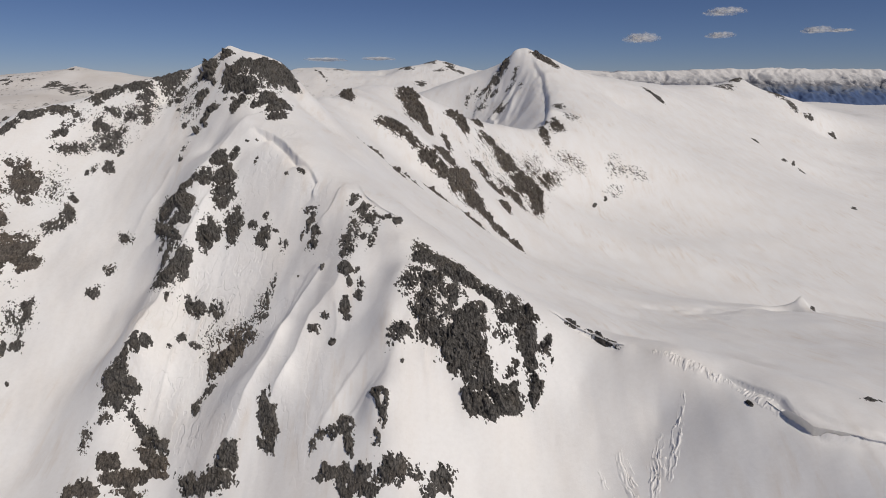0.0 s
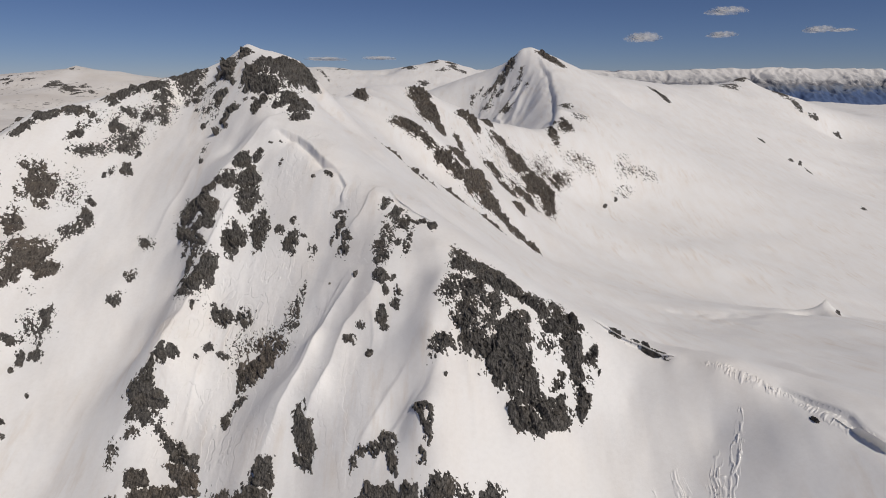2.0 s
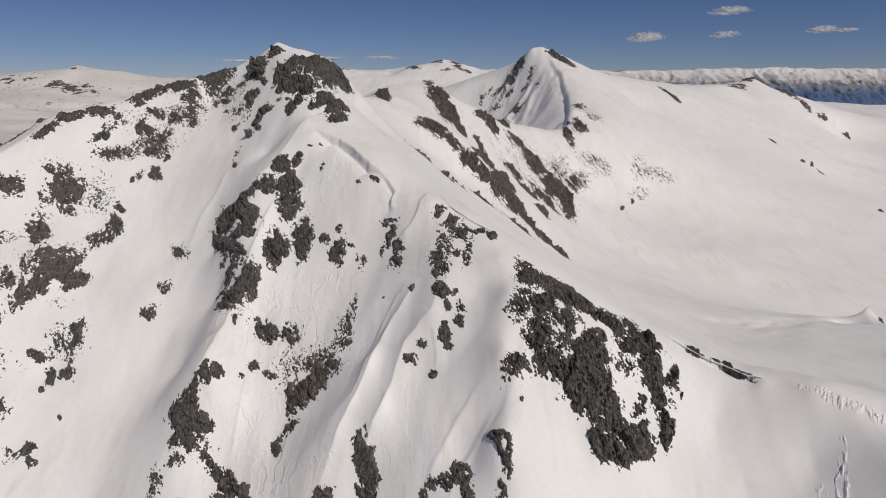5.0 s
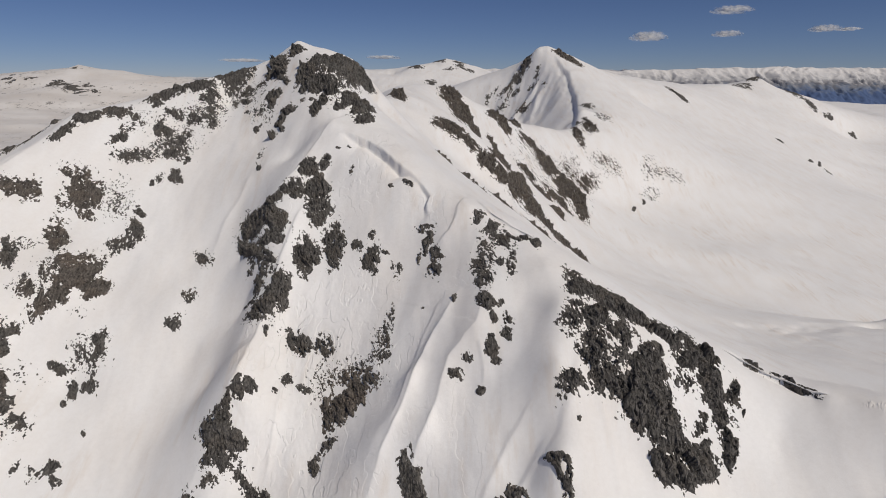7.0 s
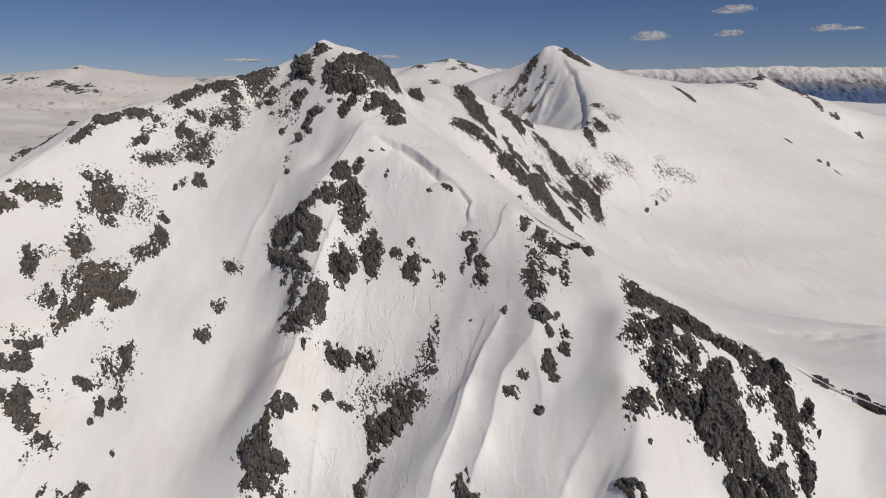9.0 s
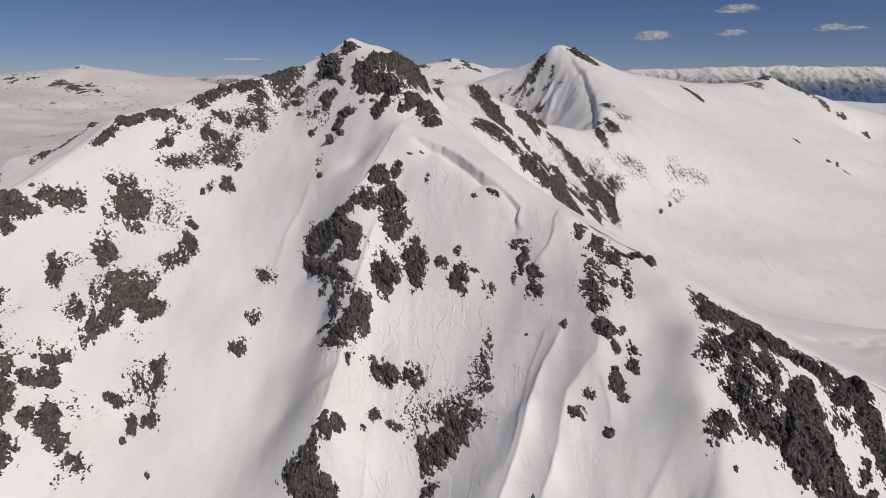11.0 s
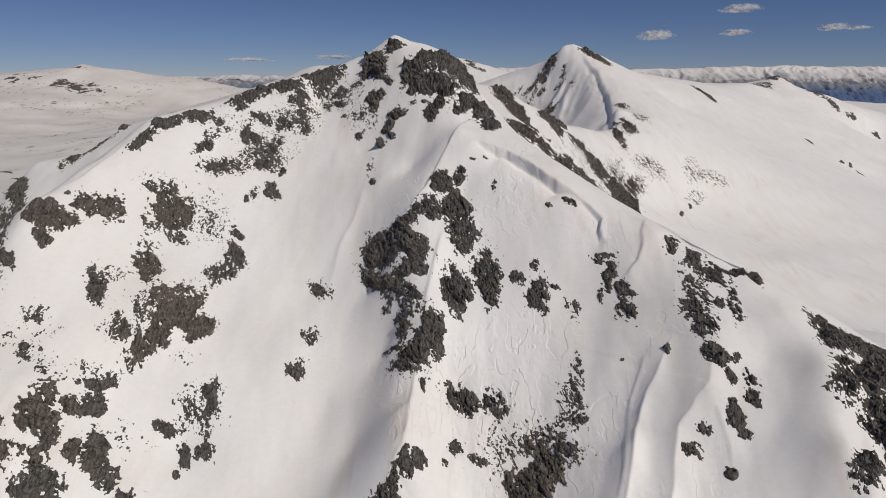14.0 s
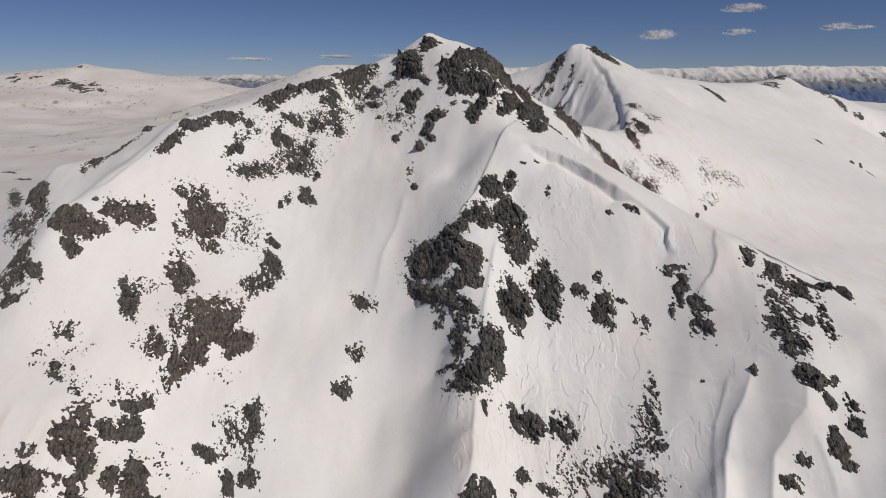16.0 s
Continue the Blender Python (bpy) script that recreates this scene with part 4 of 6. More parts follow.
outcrop("craggy dark rock tower below the snowy summit", "rocks of the summit", [(-162.3, 261.6, 1.75, 2.52, 0.82, -1.23, 0.80), (-161.5, 267.5, 1.99, 1.18, 0.59, -2.39, 0.40), (-167.9, 273.0, 3.99, 0.94, 0.61, -3.14, 0.60), (-160.7, 272.9, 1.46, 0.68, 0.30, -1.21, 0.70), (-157.4, 271.9, 0.98, 0.46, 0.28, -1.24, 0.80)], ROCK, 0.40, 1.0)
outcrop("dark schist outcrop on the middle snow face", "rocks of the middle rib", [(-84.1, 230.2, 2.91, 1.83, 1.64, -2.84, 1.00), (-79.2, 231.1, 2.35, 0.75, 0.57, -1.10, 0.80), (-78.4, 233.5, 1.52, -0.19, 0.11, -0.98, 0.60)], ROCK, 0.45, 1.0)
outcrop("dark schist outcrop on the middle snow face", "rocks of the middle rib", [(-89.2, 222.6, 3.22, 2.02, 1.61, -2.59, 0.90), (-86.6, 220.3, 2.62, 0.10, 0.35, -2.10, 0.80), (-94.2, 220.5, 3.09, -0.85, 1.86, -3.64, 0.80)], ROCK, 0.45, 1.0)
outcrop("dark schist outcrop on the middle snow face", "rocks of the middle rib", [(-79.7, 221.5, 3.88, 0.12, 1.09, -7.71, 0.95), (-77.3, 213.4, 2.65, 2.46, 1.47, -1.13, 0.80), (-80.1, 214.6, 2.74, 0.17, 0.32, -2.45, 0.60)], ROCK, 0.45, 1.0)
outcrop("dark schist outcrop on the middle snow face", "rocks of the middle rib", [(-97.8, 218.0, 7.41, -4.04, 4.02, -8.01, 0.90), (-89.6, 210.7, 3.38, 0.07, 0.55, -3.30, 1.00), (-91.2, 207.3, 3.64, -0.13, 1.61, -2.28, 1.00)], ROCK, 0.45, 0.8)
outcrop("dark schist outcrop on the middle snow face", "rocks of the middle rib", [(-100.2, 211.9, 5.72, -8.27, 0.11, -2.10, 0.85), (-92.8, 203.2, 5.72, -4.81, -0.15, -1.37, 0.65), (-91.0, 198.5, 3.75, -1.98, 0.31, -1.75, 0.60)], ROCK, 0.45, 1.0)
outcrop("dark schist outcrop on the middle snow face", "rocks of the middle rib", [(-80.5, 202.8, 3.99, -0.13, 0.74, -5.04, 0.95)], ROCK, 0.45, 1.0)
outcrop("dark schist outcrop on the middle snow face", "rocks of the middle rib", [(-72.0, 205.1, 3.32, -1.32, 0.12, -6.27, 0.90)], ROCK, 0.45, 1.0)
outcrop("dark schist outcrop on the middle snow face", "rocks of the middle rib", [(-64.8, 203.7, 1.88, -0.72, 0.16, -2.02, 0.85), (-60.8, 199.1, 3.12, -0.75, 0.20, -3.30, 0.85), (-56.8, 199.8, 1.31, -0.27, 0.03, -0.64, 0.50), (-60.8, 204.6, 1.01, -0.27, 0.08, -1.36, 0.50)], ROCK, 0.45, 1.0)
outcrop("small dark stone outcrop poking through the snow", "rocks of the middle rib", [(-70.7, 236.6, 1.51, -0.12, 0.06, -0.64, 0.80), (-74.9, 236.4, 0.77, -0.15, 0.06, -0.56, 0.80)], ROCK, 0.25, 1.0)
outcrop("small dark stone outcrop poking through the snow", "rocks of the middle rib", [(-69.5, 227.3, 0.73, -0.52, -0.48, -1.55, 0.70)], ROCK, 0.25, 1.0)
outcrop("small dark stone outcrop poking through the snow", "rocks of the middle rib", [(-50.7, 217.5, 1.96, -0.95, -0.27, -1.03, 0.60), (-55.8, 217.1, 0.87, -0.27, 0.04, -0.93, 0.80), (-49.4, 216.1, 0.69, -0.01, 0.01, -0.92, 0.70)], ROCK, 0.25, 1.0)
outcrop("dark schist outcrop on the middle snow face", "rocks of the middle rib", [(-85.9, 193.0, 2.82, -0.17, -0.21, -4.09, 1.00), (-89.6, 189.8, 3.30, -2.12, -1.73, -2.60, 0.90), (-93.4, 188.1, 2.73, -1.85, 0.53, -2.25, 0.55)], ROCK, 0.45, 1.0)
outcrop("small dark stone outcrop poking through the snow", "rocks of the middle rib", [(-88.1, 183.4, 0.64, -0.08, 0.25, -1.34, 0.90)], ROCK, 0.25, 1.0)
outcrop("dark schist outcrop on the middle snow face", "rocks of the middle rib", [(-79.3, 183.3, 3.95, -1.64, -0.48, -2.36, 0.95)], ROCK, 0.45, 1.0)
outcrop("dark schist outcrop on the middle snow face", "rocks of the middle rib", [(-71.9, 181.7, 3.29, -1.43, -0.90, -2.10, 0.85)], ROCK, 0.45, 1.0)
outcrop("dark schist outcrop on the middle snow face", "rocks of the middle rib", [(-80.5, 175.0, 1.85, -0.44, -0.34, -1.51, 0.80), (-76.3, 173.0, 2.12, -0.88, -0.45, -0.86, 0.80), (-83.4, 170.6, 0.75, 0.42, 0.17, -0.90, 0.80)], ROCK, 0.45, 1.0)
outcrop("small dark stone outcrop poking through the snow", "rocks of the middle rib", [(-88.2, 167.7, 1.50, 0.58, 0.26, -1.37, 0.90), (-90.9, 166.0, 1.55, -0.07, 0.30, -1.37, 0.95), (-93.7, 164.9, 1.31, -0.49, -0.54, -0.99, 0.85)], ROCK, 0.25, 1.0)
outcrop("dark schist outcrop on the middle snow face", "rocks of the middle rib", [(-95.2, 160.4, 5.22, -2.87, -1.04, -3.13, 1.00), (-89.9, 159.7, 1.85, -0.91, -1.26, -0.83, 0.95), (-94.6, 156.2, 3.36, -0.12, 0.48, -2.00, 1.00)], ROCK, 0.45, 0.8)
outcrop("dark schist outcrop on the middle snow face", "rocks of the middle rib", [(-63.8, 167.7, 5.00, 3.25, 2.79, -3.13, 1.00), (-62.8, 173.5, 5.15, -1.14, 0.64, -1.80, 0.50), (-70.3, 168.2, 1.90, -0.38, 0.21, -1.67, 0.75), (-69.2, 174.3, 1.50, -0.31, 0.18, -1.63, 0.60), (-57.5, 169.3, 2.04, -1.06, 0.15, -2.53, 0.40)], LICHEN_ROCK, 0.45, 1.0)
outcrop("dark schist outcrop on the middle snow face", "rocks of the middle rib", [(-67.6, 160.1, 1.75, 1.17, 0.99, -0.98, 0.85), (-70.5, 156.1, 1.28, -0.60, -0.12, -2.36, 0.80)], ROCK, 0.45, 1.0)
outcrop("dark schist outcrop on the middle snow face", "rocks of the middle rib", [(-55.3, 176.7, 1.04, -0.40, 0.19, -4.12, 0.35), (-53.7, 182.4, 0.61, -0.26, 0.12, -3.30, 0.25), (-54.6, 174.0, 1.32, -0.49, 0.05, -1.06, 0.70)], ROCK, 0.45, 1.0)
outcrop("dark schist outcrop on the middle snow face", "rocks of the middle rib", [(-52.9, 194.5, 1.43, -0.39, 0.08, -2.54, 0.60)], ROCK, 0.45, 1.0)
outcrop("broken dark rock rib half buried in snow", "rocks of the second rib", [(-44.7, 201.2, 2.99, -1.03, 0.16, -0.86, 0.80), (-43.6, 197.2, 1.36, -0.97, -0.83, -2.04, 0.80), (-41.4, 190.9, 1.50, -0.98, -0.09, -4.53, 0.80), (-43.2, 189.7, 1.51, -1.01, -0.02, -1.60, 0.60)], ROCK, 0.32, 1.0)
outcrop("small dark stone outcrop poking through the snow", "rocks of the second rib", [(-46.6, 195.3, 0.62, -0.38, -0.38, -1.59, 0.70)], ROCK, 0.25, 1.0)
outcrop("small dark stone outcrop poking through the snow", "rocks of the second rib", [(-36.5, 176.7, 0.50, -0.57, -0.47, -0.85, 0.80), (-44.8, 179.9, 0.44, -0.18, -0.00, -0.37, 0.80)], ROCK, 0.25, 1.0)
outcrop("broken dark rock rib half buried in snow", "rocks of the second rib", [(-29.7, 199.2, 1.58, 0.01, -0.24, -3.06, 0.80), (-25.9, 194.3, 2.63, 1.96, 0.71, -2.13, 0.75), (-23.7, 189.5, 3.21, -2.37, -1.27, -3.23, 0.80), (-18.9, 189.3, 2.78, -1.09, -0.38, -1.57, 0.85), (-24.2, 182.4, 1.41, -0.26, -0.16, -1.41, 0.90)], ROCK, 0.32, 1.0)
outcrop("broken dark rock rib half buried in snow", "rocks of the second rib", [(-28.7, 183.4, 2.51, -0.94, -0.62, -7.02, 0.65), (-28.4, 171.4, 2.84, -1.09, -0.49, -1.60, 0.95), (-21.5, 180.9, 1.39, -0.28, -0.57, -4.54, 0.80)], ROCK, 0.32, 1.0)
outcrop("broken dark rock rib half buried in snow", "rocks of the second rib", [(-14.2, 187.4, 1.03, -2.98, -0.80, -1.53, 0.90)], ROCK, 0.32, 1.0)
outcrop("broken dark rock rib half buried in snow", "rocks of the second rib", [(-29.5, 199.1, 0.95, 0.02, -0.18, -2.22, 0.60), (-28.5, 177.9, 1.70, -1.42, -1.08, -2.47, 0.60)], ROCK, 0.32, 1.0)
outcrop("small dark stone outcrop poking through the snow", "rocks of the second rib", [(-27.1, 167.6, 1.33, -0.15, -0.14, -1.54, 0.85), (-23.9, 167.1, 1.02, -0.01, 0.35, -1.81, 0.85), (-25.3, 170.7, 1.21, -0.13, -0.11, -1.13, 0.70)], ROCK, 0.25, 1.0)
outcrop("small dark stone outcrop poking through the snow", "rocks of the second rib", [(-28.0, 162.7, 1.36, 0.11, 0.73, -1.83, 0.95), (-26.9, 160.5, 1.25, -0.32, -0.07, -0.76, 0.90), (-24.3, 164.1, 0.87, 0.19, 0.89, -1.42, 0.90)], ROCK, 0.25, 1.0)
outcrop("small dark stone outcrop poking through the snow", "rocks of the second rib", [(-33.7, 162.2, 1.27, -0.45, -0.05, -0.88, 0.75), (-36.8, 160.0, 1.54, -0.43, -0.05, -1.08, 0.80)], ROCK, 0.25, 1.0)
outcrop("small dark stone outcrop poking through the snow", "rocks of the second rib", [(-30.7, 155.9, 1.11, -0.71, -0.40, -0.66, 0.85)], ROCK, 0.25, 1.0)
outcrop("large craggy dark cliff with snow in its clefts", "rocks of the great crag", [(-5.0, 172.5, 3.10, -2.28, -1.75, -2.94, 0.85), (5.0, 168.2, 4.96, -2.06, -1.77, -2.78, 0.95), (13.3, 164.1, 5.56, -2.14, -1.04, -1.40, 0.85), (22.9, 163.6, 3.80, -1.80, -2.02, -2.49, 0.95)], ROCK, 0.60, 1.0)
outcrop("large craggy dark cliff with snow in its clefts", "rocks of the great crag", [(-8.6, 161.9, 3.06, 0.75, -0.63, -3.16, 0.55), (-4.1, 162.5, 3.43, 0.93, -0.87, -3.53, 0.85), (-4.6, 157.0, 2.61, -0.94, -1.57, -2.23, 0.85), (1.1, 159.9, 4.41, 1.44, -0.91, -3.15, 0.50)], ROCK, 0.60, 1.0)
outcrop("large craggy dark cliff with snow in its clefts", "rocks of the great crag", [(-11.6, 149.2, 2.38, 0.65, -0.45, -2.24, 0.70), (-4.8, 150.3, 1.88, -0.95, -1.72, -1.74, 0.85), (-0.4, 154.0, 4.92, -0.06, -0.58, -2.37, 0.55), (-5.8, 154.1, 1.70, -0.12, -0.39, -1.85, 0.80)], ROCK, 0.60, 1.0)
outcrop("large craggy dark cliff with snow in its clefts", "rocks of the great crag", [(6.8, 151.7, 5.20, 2.78, 0.49, -6.12, 1.00), (2.7, 146.5, 2.18, 0.57, 1.05, -2.02, 1.00), (0.2, 149.2, 2.58, -0.59, -1.27, -1.60, 0.90), (9.1, 146.2, 4.32, 2.43, 2.10, -3.09, 1.00), (11.8, 141.9, 5.05, 2.33, 0.82, -2.61, 1.00), (16.6, 142.4, 5.41, 3.10, -1.15, -2.83, 1.00), (8.5, 157.8, 3.76, 1.54, -1.18, -3.61, 0.90)], ROCK, 0.60, 0.8)
outcrop("large craggy dark cliff with snow in its clefts", "rocks of the great crag", [(23.2, 158.1, 3.24, 1.67, 0.55, -4.30, 0.95), (23.9, 153.0, 2.36, 0.76, -0.03, -3.51, 0.95), (24.6, 148.1, 2.41, 0.37, -0.66, -3.17, 1.00), (17.9, 145.6, 4.23, 2.47, 0.48, -1.22, 0.85), (18.4, 159.8, 2.74, 0.79, -0.76, -2.13, 0.95), (15.5, 155.4, 2.92, 1.55, 0.18, -2.17, 0.45), (18.5, 150.4, 1.76, 0.50, -0.60, -1.82, 0.80)], ROCK, 0.60, 1.0)
outcrop("large craggy dark cliff with snow in its clefts", "rocks of the great crag", [(28.7, 157.4, 1.41, -0.01, -1.48, -1.83, 0.75), (30.1, 154.0, 0.42, 0.06, -0.35, -0.86, 0.70)], ROCK, 0.60, 1.0)
outcrop("large craggy dark cliff with snow in its clefts", "rocks of the great crag", [(6.9, 140.3, 1.53, 0.41, 0.92, -2.07, 1.00), (12.3, 139.4, 2.64, 0.58, -0.35, -1.08, 0.90)], ROCK, 0.60, 0.8)
outcrop("small dark stone outcrop poking through the snow", "rocks of the great crag", [(-10.5, 143.6, 0.59, 0.02, -0.10, -0.50, 0.80), (-17.1, 137.4, 1.47, -1.24, -0.19, -0.99, 0.90), (-16.0, 134.8, 0.89, -0.06, 0.51, -2.15, 0.90)], ROCK, 0.25, 1.0)
outcrop("dark rock at the foot of the snow ribs", "rocks of the lower slope", [(-15.3, 136.2, 1.76, -0.69, 0.11, -1.35, 0.85), (-14.3, 132.8, 1.25, -0.10, 0.17, -2.49, 0.85), (-15.8, 128.6, 0.96, -0.33, -0.30, -1.60, 0.50)], ROCK, 0.35, 1.0)
outcrop("dark rock at the foot of the snow ribs", "rocks of the lower slope", [(-31.3, 134.4, 1.27, -0.93, -1.33, -1.63, 0.70), (-24.7, 135.0, 2.20, -1.70, -1.02, -1.91, 0.80), (-22.5, 130.4, 1.48, -0.62, 0.32, -2.62, 0.85), (-27.3, 134.3, 2.05, -0.39, 0.22, -1.52, 0.90)], ROCK, 0.35, 1.0)
outcrop("dark rock at the foot of the snow ribs", "rocks of the lower slope", [(-27.6, 126.5, 3.23, -0.29, 0.68, -1.49, 0.95), (-22.9, 123.7, 3.07, -0.89, 0.36, -3.02, 0.90), (-18.8, 123.6, 1.93, -0.54, 0.18, -1.91, 0.90), (-12.1, 123.4, 3.81, 1.59, 1.80, -1.88, 1.00), (-16.8, 120.6, 2.91, -0.43, 0.15, -1.75, 0.95)], ROCK, 0.35, 0.8)
outcrop("dark rock at the foot of the snow ribs", "rocks of the lower slope", [(-6.5, 123.8, 2.23, -0.01, -0.58, -1.39, 0.70), (-0.3, 124.7, 2.70, 1.01, 0.00, -2.44, 1.00), (-2.9, 121.7, 2.36, 0.66, 0.02, -1.32, 0.95), (-10.3, 121.8, 1.82, 0.18, 0.04, -0.87, 0.60)], ROCK, 0.35, 1.0)
outcrop("dark rock at the foot of the snow ribs", "rocks of the lower slope", [(6.6, 139.6, 1.33, 0.45, 1.17, -1.58, 1.00), (-3.8, 120.4, 1.82, 0.43, 0.04, -1.84, 0.90)], ROCK, 0.35, 1.0)
outcrop("dark rounded crag on the lower snow slope", "rocks of the lower slope", [(-85.1, 151.9, 1.28, 0.97, 4.85, -4.72, 0.95), (-79.4, 149.5, 1.31, 0.75, 3.98, -4.05, 0.95)], ROCK, 0.40, 1.0)
outcrop("dark rounded crag on the lower snow slope", "rocks of the lower slope", [(-79.2, 144.3, 5.14, -2.88, -0.73, -1.55, 0.95), (-75.7, 140.6, 3.59, -0.55, 0.44, -1.22, 0.95), (-90.6, 143.4, 3.29, -0.53, 0.12, -2.33, 0.95), (-84.4, 140.0, 6.30, 0.83, 0.87, -2.11, 1.00)], LICHEN_ROCK, 0.40, 0.8)
outcrop("dark rounded crag on the lower snow slope", "rocks of the lower slope", [(-94.6, 136.1, 4.86, 0.32, 1.65, -2.41, 0.95), (-82.6, 136.7, 4.67, 0.62, 0.48, -1.19, 0.80)], LICHEN_ROCK, 0.40, 1.0)
outcrop("dark rounded crag on the lower snow slope", "rocks of the lower slope", [(-99.4, 148.9, 2.06, -1.03, 0.09, -2.97, 0.50), (-95.3, 152.7, 1.41, 0.66, 1.02, -0.90, 0.60)], ROCK, 0.40, 1.0)
outcrop("dark rounded crag on the lower snow slope", "rocks of the lower slope", [(-55.6, 137.2, 3.00, -1.03, -0.22, -3.30, 1.00), (-58.3, 132.6, 5.48, 0.54, 2.38, -3.00, 1.00), (-66.6, 135.5, 3.08, -1.56, 1.19, -3.33, 0.85)], ROCK, 0.40, 0.8)
outcrop("dark rounded crag on the lower snow slope", "rocks of the lower slope", [(-46.2, 142.9, 2.64, -0.35, 2.10, -5.37, 1.00), (-45.7, 137.9, 3.13, -2.75, -0.93, -0.56, 0.85)], ROCK, 0.40, 0.8)
outcrop("grey-brown rock patch on dusty lower snow", "rocks of the west face", [(-172.9, 207.2, 1.52, 1.00, 2.24, -4.14, 0.80)], ROCK, 0.28, 1.0)
outcrop("small dark stone outcrop poking through the snow", "rocks of the west face", [(-165.7, 201.7, 1.39, 0.38, 0.52, -1.49, 0.70)], ROCK, 0.25, 1.0)
outcrop("small dark stone outcrop poking through the snow", "rocks of the west face", [(-183.5, 195.5, 0.57, 0.27, 0.36, -0.76, 0.80), (-181.4, 196.6, 0.99, 0.43, 0.68, -1.50, 0.50)], ROCK, 0.25, 1.0)
outcrop("grey-brown rock patch on dusty lower snow", "rocks of the west face", [(-180.6, 188.8, 0.94, 0.40, 0.71, -1.31, 0.85), (-176.7, 189.1, 0.45, 0.24, 0.29, -0.57, 0.90), (-179.3, 185.9, 1.51, 0.57, 0.92, -1.68, 0.30), (-173.3, 183.6, 1.44, 0.32, 0.34, -1.31, 0.50)], ROCK, 0.28, 1.0)
outcrop("grey-brown rock patch on dusty lower snow", "rocks of the west face", [(-170.7, 179.0, 1.83, 1.76, 1.40, -3.11, 0.75), (-170.0, 174.9, 3.69, 1.69, 0.67, -2.88, 0.95), (-166.6, 173.0, 1.48, 2.17, 0.98, -0.95, 0.95), (-167.0, 179.8, 1.93, 1.20, 0.26, -1.86, 0.85)], LICHEN_ROCK, 0.28, 1.0)
outcrop("grey-brown rock patch on dusty lower snow", "rocks of the west face", [(-163.7, 184.7, 0.73, 3.98, 1.30, -0.02, 0.85), (-163.2, 189.4, 2.19, 1.56, 0.38, -0.64, 0.85), (-162.8, 184.4, 1.13, 1.00, 0.51, -1.34, 0.80)], ROCK, 0.28, 1.0)
outcrop("grey-brown rock patch on dusty lower snow", "rocks of the west face", [(-167.1, 168.6, 2.06, 1.40, 0.65, -1.55, 0.90), (-162.5, 173.7, 1.47, 0.51, 0.21, -2.61, 0.90), (-158.9, 174.9, 2.14, 1.48, 1.50, -3.75, 0.90)], LICHEN_ROCK, 0.28, 1.0)
outcrop("grey-brown rock patch on dusty lower snow", "rocks of the west face", [(-174.7, 166.4, 3.69, 0.92, 1.30, -2.67, 0.95), (-170.7, 168.3, 1.28, 0.58, 0.27, -0.60, 0.70)], LICHEN_ROCK, 0.28, 1.0)
outcrop("small dark stone outcrop poking through the snow", "rocks of the west face", [(-176.0, 170.7, 1.29, 0.87, 0.68, -0.68, 0.40)], ROCK, 0.25, 1.0)
outcrop("small dark stone outcrop poking through the snow", "rocks of the west face", [(-144.8, 189.6, 1.20, 0.17, 0.32, -1.49, 0.50), (-147.9, 185.5, 1.98, 0.58, 0.19, -0.73, 0.75), (-145.4, 186.5, 1.16, 0.21, 0.28, -1.21, 0.35)], ROCK, 0.25, 1.0)
outcrop("grey-brown rock patch on dusty lower snow", "rocks of the west face", [(-143.5, 181.7, 1.40, 0.14, 0.72, -2.51, 0.85), (-139.2, 183.0, 1.53, 0.73, 1.47, -1.52, 0.85)], ROCK, 0.28, 1.0)
outcrop("slabby dark rock on a snowy spur", "rocks of the west spur", [(-189.7, 219.3, 5.77, 0.97, 1.00, -4.26, 1.00), (-188.1, 213.4, 2.46, -1.38, -0.84, -1.77, 1.00), (-184.7, 219.8, 2.35, 1.20, 0.59, -2.13, 1.00), (-194.1, 217.1, 1.75, -0.31, 1.27, -2.45, 1.00)], LICHEN_ROCK, 0.35, 0.8)
outcrop("slabby dark rock on a snowy spur", "rocks of the west spur", [(-228.3, 263.9, 5.97, -4.07, 5.45, -9.29, 0.85), (-223.5, 248.9, 7.27, -5.36, 1.38, -4.43, 0.50)], ROCK, 0.35, 1.0)
outcrop("slabby dark rock on a snowy spur", "rocks of the west spur", [(-213.3, 274.1, 2.18, 1.48, 2.37, -3.72, 0.55), (-214.6, 269.2, 0.31, 1.68, 2.39, -2.76, 0.40)], ROCK, 0.35, 1.0)
outcrop("slabby dark rock on a snowy spur", "rocks of the west spur", [(-205.9, 277.4, 4.64, 2.72, 1.42, -2.11, 0.50)], ROCK, 0.35, 1.0)
outcrop("slabby dark rock on a snowy spur", "rocks of the west spur", [(-198.8, 283.3, 2.58, -0.52, 1.47, -2.82, 0.75)], ROCK, 0.35, 1.0)
outcrop("slabby dark rock on a snowy spur", "rocks of the west spur", [(-194.0, 207.5, 1.48, 0.40, 2.10, -2.32, 1.00), (-202.1, 213.7, 3.25, 1.05, 3.66, -3.75, 0.55), (-200.7, 207.0, 3.90, -3.31, -0.14, -3.37, 0.60), (-196.1, 201.1, 2.27, 1.30, 1.29, -1.16, 0.95)], ROCK, 0.35, 1.0)
outcrop("small dark stone outcrop poking through the snow", "rocks of the west spur", [(-188.8, 228.4, 0.69, 0.36, 0.28, -0.60, 0.90)], ROCK, 0.25, 1.0)
outcrop("long slanting dark rock band on distant snow", "rocks of the far bands", [(-70.5, 459.0, 6.37, -7.92, -0.21, -11.30, 0.95)], LICHEN_ROCK, 0.90, 1.4)
